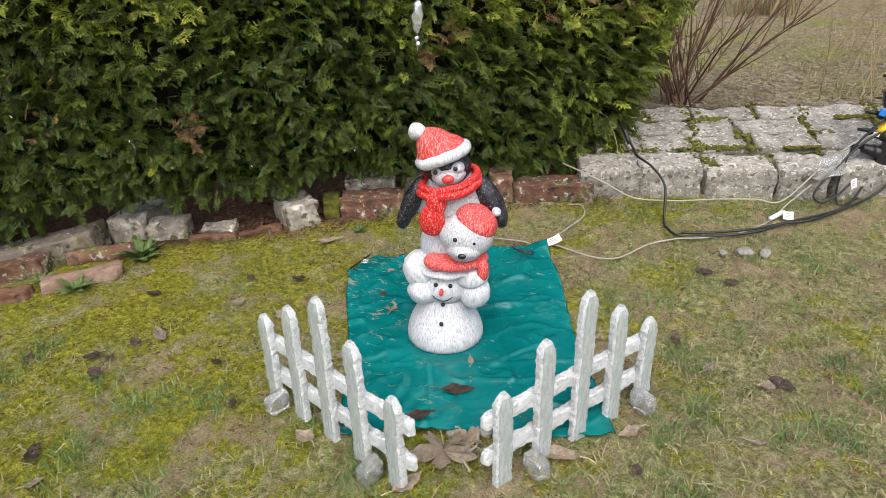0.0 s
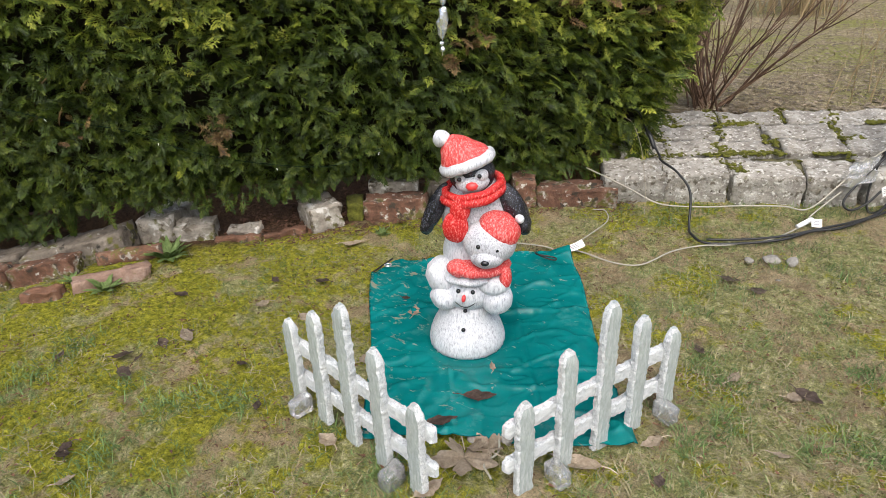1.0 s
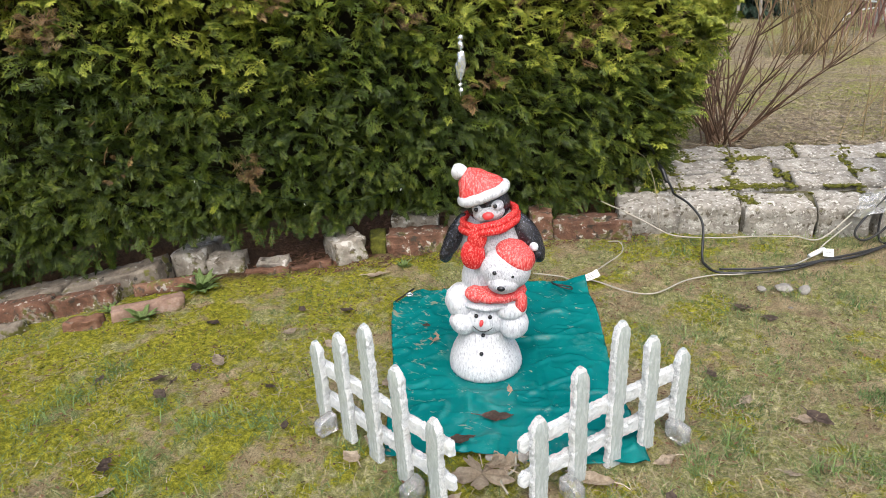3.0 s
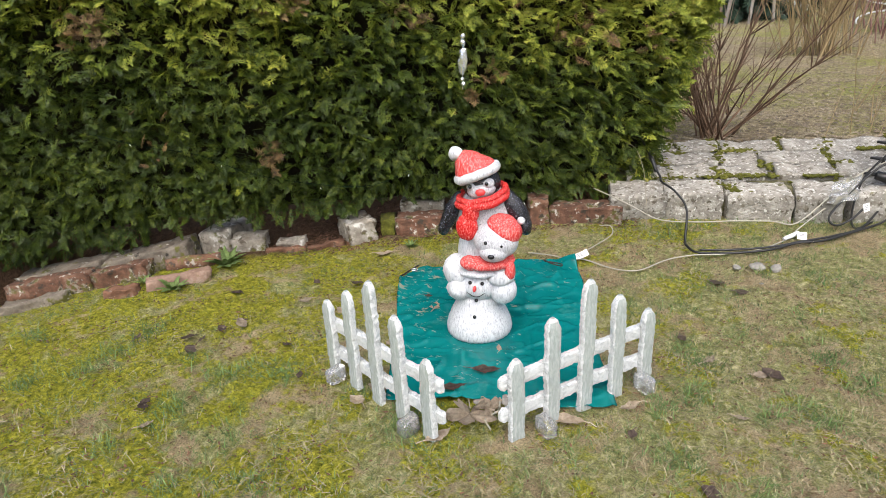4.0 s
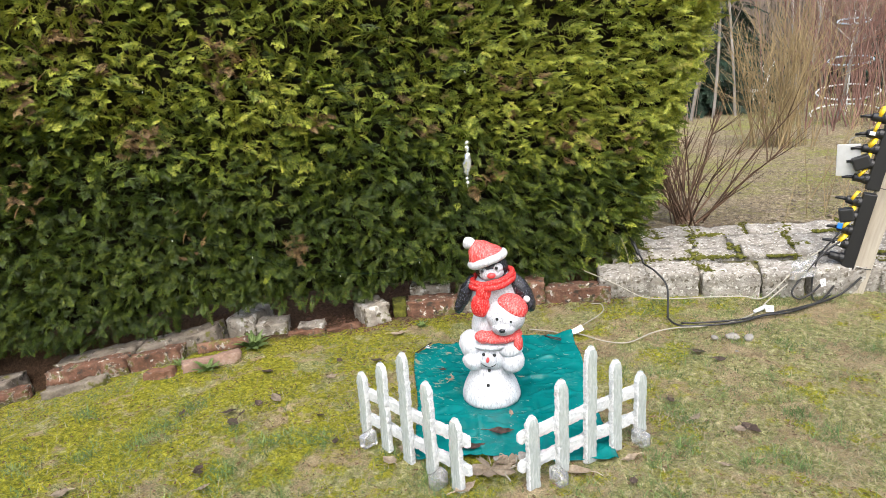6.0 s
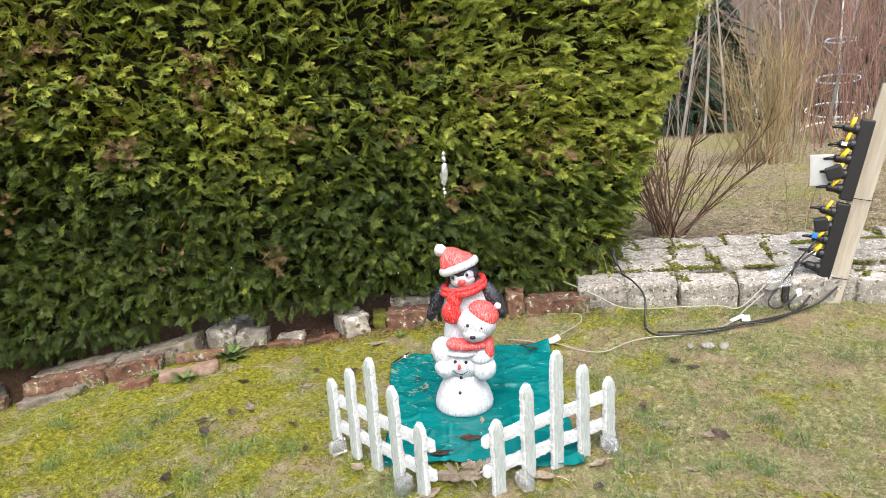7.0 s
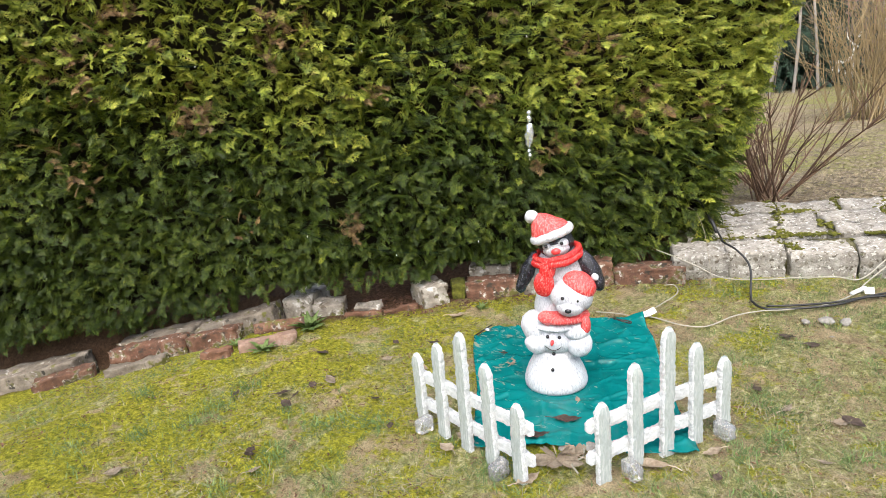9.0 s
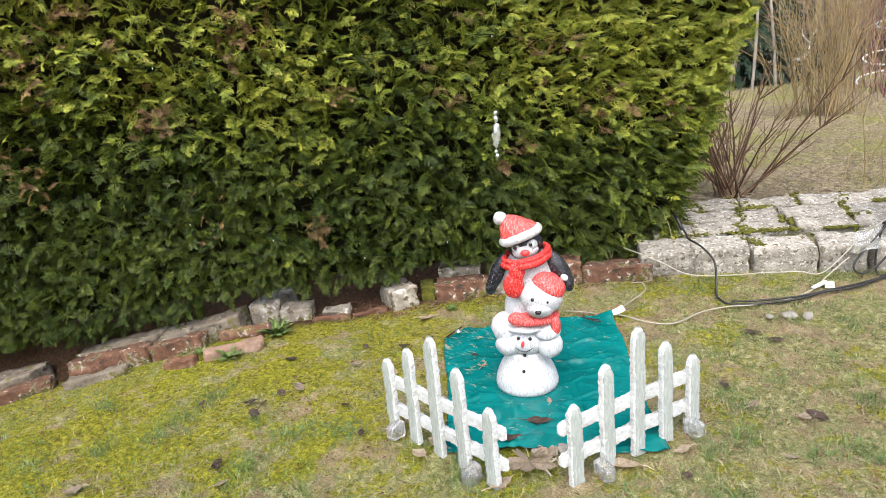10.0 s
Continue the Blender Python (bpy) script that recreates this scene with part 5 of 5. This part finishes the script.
def turf_keep(x, y):
    mossy = lattice(x, y, 4.0, 31) - 0.10 * x
    return np.clip(1.25 - 1.1 * mossy + 0.6 * (lattice(x, y, 13, 32) - 0.5), 0.06, 1)


gx_, gy_ = lawn_places(120000, turf_keep)
blades("short_grass", gx_, gy_, rng.uniform(0.008, 0.030, len(gx_)), rng.uniform(0.0012, 0.0026, len(gx_)), False, blade_mat, "short thin winter grass in the moss")
sx_, sy_ = lawn_places(75000, lambda x, y: np.clip(0.36 + 0.32 * (x + 0.5) + 1.2 * (lattice(x, y, 5, 33) - 0.35), 0.06, 1))
blades("straw", sx_, sy_, rng.uniform(0.010, 0.045, len(sx_)), rng.uniform(0.0010, 0.0022, len(sx_)), True, straw_mat, "dry straw-coloured grass blades lying flat")
ux_, uy_ = lawn_places(30000, lambda x, y: np.clip(0.35 + 0.3 * (x + 0.5) + 1.0 * (lattice(x, y, 6, 34) - 0.4), 0.03, 1))
blades("dry_grass", ux_, uy_, rng.uniform(0.015, 0.050, len(ux_)), rng.uniform(0.0012, 0.0024, len(ux_)), False, straw_mat, "withered upright grass blades")


def tufts(centres, per, reach, name, label):
    cx = np.repeat([c[0] for c in centres], per) + rng.normal(0, reach, per * len(centres))
    cy = np.repeat([c[1] for c in centres], per) + rng.normal(0, reach, per * len(centres))
    ok = ~on_mat(cx, cy, 0.0) & (cy < np.interp(cx, EDGE_X, EDGE_Y) - 0.01)
    cx, cy = cx[ok], cy[ok]
    blades(name, cx, cy, rng.uniform(0.014, 0.048, len(cx)), rng.uniform(0.0018, 0.0034, len(cx)), False, blade_mat, label)


tufts([(-0.918, 0.699), (-1.081, 0.595), (-1.055, 0.37), (0.546, 1.462), (0.206, 1.309), (0.429, 1.1), (0.512, 1.954), (0.637, 1.358), (-0.434, 0.647), (0.232, 1.146), (0.168, 1.013), (-1.102, 0.211), (-1.90, 0.49),
       (-1.037, 0.655), (-1.169, -0.08), (0.153, 1.36), (0.556, 1.144), (0.448, 0.792), (0.489, 1.167), (-1.098, 0.44), (-1.55, 0.70), (-1.62, 0.30)], 150, 0.032, "grass_tuft", "green tufts of longer grass on the lawn")
tufts([(rnd.uniform(-0.1, 1.5), rnd.uniform(0.3, 2.3)) for k in range(70)] + [(rnd.uniform(-2.2, 0), rnd.uniform(-0.3, 0.75)) for k in range(35)], 60, 0.035, "grass_tuft", "thin scattered tufts of grass on the lawn")
wx = np.linspace(-0.30, 2.2, 1500)
wy = np.interp(wx, EDGE_X, EDGE_Y) - 0.03 - 0.10 * rng.random(1500) ** 2
blades("wall_grass", wx, wy, rng.uniform(0.015, 0.055, 1500), rng.uniform(0.0012, 0.0024, 1500), False, blade_mat, "grass growing along the foot of the wall")

kx_, ky_ = lawn_places(26000, lambda x, y: np.clip(0.2 + 1.4 * (lattice(x, y, 7, 35) - 0.35), 0.05, 1))
blades("lawn_debris", kx_, ky_, rng.uniform(0.004, 0.018, len(kx_)), rng.uniform(0.002, 0.007, len(kx_)), True, litter_mat, "brown crumbs of leaf and bark in the lawn")

# leaf litter in the hollow under the hedge and along the border
lx, ly = rng.uniform(-1.75, -0.2, 5000), rng.uniform(1.45, 2.5, 5000)
off = ly - np.interp(lx, EDGE_X, EDGE_Y)
sel = (off > -0.10) & (off < 0.35)
blades("leaf_litter", lx[sel], ly[sel], rng.uniform(0.008, 0.035, sel.sum()), rng.uniform(0.003, 0.012, sel.sum()), True, litter_mat, "brown dead leaf litter under the hedge")
terrace_mat = surface("faded_leaf_litter", [(0.3, (0.10, 0.065, 0.04)), (0.7, (0.48, 0.39, 0.28))], 3, 0.85, 40, 0, vary=0.6, island=True)
tx, ty = rng.uniform(-2.5, 3.5, 45000), 2.75 + 9 * rng.random(45000) ** 1.7
sel = ty > np.interp(tx, EDGE_X, EDGE_Y) + 0.62
blades("terrace_litter", tx[sel], ty[sel], rng.uniform(0.014, 0.045, sel.sum()), rng.uniform(0.006, 0.020, sel.sum()), True, terrace_mat, "dead leaves and straw on the upper terrace")

ex, ey = rng.uniform(-2.0, 3.2, 16000), 2.9 + 8 * rng.random(16000) ** 1.6
sel = ey > np.interp(ex, EDGE_X, EDGE_Y) + 0.62
blades("terrace_grass", ex[sel], ey[sel], rng.uniform(0.02, 0.07, sel.sum()), rng.uniform(0.002, 0.004, sel.sum()), False, straw_mat, "withered grass on the upper terrace")

# ---- shrubs and garden beyond the wall ----
def stems(paths, sides=5):
    """Many tapered stems as one array mesh. paths: (points k x 3, radius at foot, radius at tip), all with k points."""
    vs, fs, base = [], [], 0
    for pts, r0, r1 in paths:
        k = len(pts)
        d = np.gradient(pts, axis=0)
        d /= np.linalg.norm(d, axis=1)[:, None] + 1e-9
        a = np.cross(d, (0.31, 0.93, 0.11))
        a /= np.linalg.norm(a, axis=1)[:, None] + 1e-9
        b = np.cross(d, a)
        rad = np.linspace(r0, r1, k)[:, None]
        ang = np.arange(sides) * math.tau / sides
        ring = pts[:, None] + (a[:, None] * np.cos(ang)[None, :, None] + b[:, None] * np.sin(ang)[None, :, None]) * rad[:, None]
        vs.append(ring.reshape(-1, 3))
        i = base + np.arange(k - 1)[:, None] * sides
        j, j2 = np.arange(sides)[None], (np.arange(sides)[None] + 1) % sides
        fs.append(np.stack([i + j, i + j2, i + sides + j2, i + sides + j], -1).reshape(-1, 4))
        base += k * sides
    return np.concatenate(vs), np.concatenate(fs)


def growth(foot, spread, height, r0, g, side_twigs=5, bend=0.25, k=7):
    """One stem with side twigs."""
    out = []
    ang, lean = g.uniform(0, math.tau), spread * g.uniform(0.2, 1.0)
    dirn = np.array((math.cos(ang) * lean, math.sin(ang) * lean, 1.0))
    dirn /= np.linalg.norm(dirn)
    h = np.linspace(0, 1, k)
    L = height * g.uniform(0.6, 1.05)
    side = np.array((math.cos(ang), math.sin(ang), 0))
    pts = np.array(foot) + dirn * (h * L)[:, None] + side * (bend * L * (h ** 2) * g.uniform(-0.6, 0.8))[:, None] + g.normal(0, 0.008, (k, 3)) * h[:, None] * L
    out.append((pts, r0, r0 * 0.25))
    for _ in range(side_twigs):
        i = g.integers(2, k - 1)
        d = dirn + g.normal(0, 0.55, 3)
        d[2] = abs(d[2]) * 0.8 + 0.2
        d /= np.linalg.norm(d)
        l = L * g.uniform(0.15, 0.42)
        out.append((pts[i] + d * (h * l)[:, None] + np.array((0, 0, 0.1)) * (h ** 2)[:, None] * l, r0 * 0.45, r0 * 0.12))
    return out


def shrub(x, y, count, spread, height, r0, mat, seed, label, twigs=5, base=0.06, name="bare_shrub"):
    g = np.random.default_rng(seed)
    t = empty(name, Matrix(), label, "shrub", "bare shrubs beyond the wall")
    main, fine = [], []
    for _ in range(count):
        fx, fy = x + g.normal(0, base), y + g.normal(0, base)
        got = growth((fx, fy, gz(fx, fy) - 0.02), spread, height, r0 * g.uniform(0.6, 1.1), g, twigs)
        main.append(got[0])
        fine += got[1:]
    for pts in main[:40]:
        ob = from_arrays("stem", *stems([pts], 6), mat, True)
        ob.parent = t
    if main[40:]:
        ob = from_arrays("stem_clump", *stems(main[40:], 4), mat)
        ob.parent = tagged(t)
        tagged(ob, kind="stuff")
    if fine:
        ob = from_arrays("twig_mass", *stems(fine, 4), mat)
        ob.parent = t
        tagged(ob, kind="stuff")
    return t


shrub(-0.07, 3.33, 34, 1.25, 0.95, 0.0070, bark_mat, 3, "bare many-stemmed brown shrub behind the stone wall", 7, 0.035)
shrub(-0.40, 3.75, 22, 0.8, 0.55, 0.004, red_twig_mat, 8, "low thicket of reddish bare twigs by the hedge", 5, 0.16)
shrub(0.33, 7.0, 90, 0.45, 1.55, 0.007, tan_mat, 4, "dense fan of pale tan dry stems", 6, 0.14)
shrub(1.35, 4.2, 30, 0.5, 1.0, 0.004, tan_mat, 5, "thin dry stems behind the post", 5, 0.25)
shrub(0.75, 3.55, 14, 0.4, 0.45, 0.003, tan_mat, 15, "sparse dry stalks on the upper terrace", 4, 0.2)
for i, (x, y, h, n, mt) in enumerate(((-1.3, 12.6, 2.4, 50, grey_twig_mat), (-1.6, 10.5, 2.4, 50, grey_twig_mat), (0.75, 12.8, 3.0, 60, grey_twig_mat), (1.3, 9.0, 2.2, 60, red_twig_mat), (2.3, 9.5, 2.4, 60, grey_twig_mat), (1.5, 12.5, 3.4, 70, red_twig_mat),
                                      (0.7, 14.0, 3.6, 70, grey_twig_mat), (-0.8, 14.5, 3.6, 60, grey_twig_mat), (3.4, 12.0, 3.4, 70, grey_twig_mat), (2.6, 6.3, 1.6, 40, tan_mat), (-2.6, 13.5, 3.4, 60, grey_twig_mat), (4.6, 9.0, 2.6, 60, grey_twig_mat))):
    shrub(x, y, n, 0.35, h, 0.010, mt, 40 + i, "tangled bare grey-brown thicket at the garden's end", 7, 0.45)


def build_birch(x, y, height, seed):
    g = np.random.default_rng(seed)
    t = empty("birch_tree", Matrix(), "slender pale-barked young tree without leaves", "tree", "slender pale trees")
    h = np.linspace(0, 1, 12)
    z0 = gz(x, y)
    trunk = np.stack([x + 0.12 * np.sin(h * 3 + seed) + 0.10 * h * height * g.uniform(-0.5, 1), y + 0 * h, z0 - 0.05 + h * height], -1)
    ob = from_arrays("trunk", *stems([(trunk, 0.026, 0.008)], 8), birch_mat, True)
    ob.parent = t
    for _ in range(9):
        i = g.integers(3, 11)
        d = np.array((g.normal(0, 0.6), g.normal(0, 0.6), 0.7))
        d /= np.linalg.norm(d)
        hh = np.linspace(0, 1, 6)
        br = trunk[i] + d * (hh * g.uniform(0.5, 1.2))[:, None]
        ob = from_arrays("branch", *stems([(br, 0.010, 0.003)], 5), birch_mat)
        ob.parent = t


for i, (x, y, h) in enumerate(((-0.95, 10.2, 4.0), (-0.75, 10.5, 4.2), (-0.45, 10.8, 3.8), (0.55, 10.6, 4.0), (0.75, 11.2, 4.2), (1.15, 9.8, 3.8))):
    build_birch(x, y, h, i)


def build_conifer(x, y, height, reach, seed):
    g = np.random.default_rng(seed)
    t = empty("conifer_tree", Matrix(), "dark green conifer at the end of the garden", "tree", "dark conifers")
    z0 = gz(x, y)
    ob = make("trunk", tube_bm([(x, y, z0 - 0.1), (x, y, z0 + height)], 0.09, 8, 0.02), bark_mat)
    ob.parent = t
    tm = [spray_template(70 + s) for s in range(5)]
    places = []
    for _ in range(2600):
        h = g.random() ** 1.3
        r = reach * (1 - h) * (0.35 + 0.65 * g.random())
        a = g.uniform(0, math.tau)
        p = np.array((x + r * math.cos(a), y + r * math.sin(a), z0 + 0.15 + h * (height - 0.15)))
        d = np.array((math.cos(a), math.sin(a), g.normal(-0.25, 0.3)))
        d /= np.linalg.norm(d)
        n = np.array((g.normal(0, 0.3), g.normal(0, 0.3), 1.0))
        n -= d * n.dot(d)
        n /= np.linalg.norm(n)
        places.append((int(g.integers(5)), np.stack([d, np.cross(n, d), n], 1) * g.uniform(0.25, 0.5), p))
    scatter("crown", tm, places, spruce_mat, t)


build_conifer(-1.5, 12.0, 5.5, 1.5, 1)
build_conifer(1.2, 17.0, 6.0, 1.8, 2)
build_conifer(-3.6, 15.0, 6.0, 2.0, 3)


def build_deer(x, y, size, turn, seed):
    """A slim white garden figure of bent rods on four legs, one plain mesh."""
    bm = bmesh.new()
    tube_bm(smooth_path([(-0.32, 0, 0.55), (0, 0, 0.52), (0.28, 0, 0.58), (0.42, 0, 0.80), (0.46, 0, 0.92)]), 0.055, 8, 0.035, bm)
    tube_bm([(0.44, 0, 0.94), (0.60, 0, 0.88)], 0.045, 8, 0.02, bm)
    for lx, ly in ((-0.28, 0.08), (-0.30, -0.08), (0.24, 0.08), (0.28, -0.08)):
        tube_bm([(lx, ly, 0.54), (lx + 0.03, ly, 0.28), (lx - 0.02, ly, 0.0)], 0.03, 6, 0.018, bm)
    for s in (-1, 1):
        tube_bm(smooth_path([(0.44, 0.02 * s, 0.95), (0.36, 0.12 * s, 1.10), (0.42, 0.20 * s, 1.28)], 4), 0.018, 5, 0.008, bm)
        tube_bm([(0.37, 0.12 * s, 1.10), (0.50, 0.16 * s, 1.20)], 0.014, 5, 0.006, bm)
    ob = make("garden_deer_figure", bm, white_plastic, True)
    ob.matrix_world = Matrix.Translation((x, y, gz(x, y))) @ Matrix.Rotation(radians(turn), 4, 'Z') @ Matrix.Diagonal((size, size, size, 1))
    tagged(ob, "white slender garden figure among bare shrubs", "figure", "white garden figures")


build_deer(-0.40, 11.9, 0.62, 200, 1)
build_deer(-0.08, 11.7, 0.62, 60, 2)


pale_blue = plain("pale_blue_plastic", (0.40, 0.52, 0.62), 0.4)


def build_spiral(x, y, seed):
    t = empty("light_spiral", Matrix.Translation((x, y, gz(x, y))), "pale blue and white wire ring light cone in the garden", "garden light")
    for z, r in ((0.03, 0.46), (0.34, 0.40), (0.78, 0.28), (1.32, 0.20)):
        part("ring", ring_bm(r, 0.013, 36), white_plastic if z < 0.5 else pale_blue, t, m=Matrix.Translation((0, 0, z)) @ Matrix.Rotation(radians(14), 4, 'X'))
    part("pole", tube_bm([(0, 0, 0), (0, 0, 1.9)], 0.012, 6), white_plastic, t)


build_spiral(1.17, 10.4, 1)

# a wood far behind the garden closes the view
bm = bmesh.new()
cols = []
for i in range(161):
    a = math.tau * i / 160
    r = 42 + 3 * math.sin(a * 7) + 2 * math.sin(a * 23)
    top = 11 + 2.0 * noise.noise(Vector((a * 9, 0, 0))) + 1.6 * noise.noise(Vector((a * 40, 3, 0)))
    if a > math.pi:
        top *= 0.45
    cols.append([bm.verts.new((r * math.cos(a), r * math.sin(a), -3 + (top + 3) * k / 6)) for k in range(7)])
for c0, c1 in zip(cols, cols[1:]):
    for k in range(6):
        bm.faces.new((c0[k], c1[k], c1[k + 1], c0[k + 1]))
back = make("backdrop", bm, wood_far_mat)
tagged(back, "distant bare winter wood round the garden", "backdrop", kind="structure")
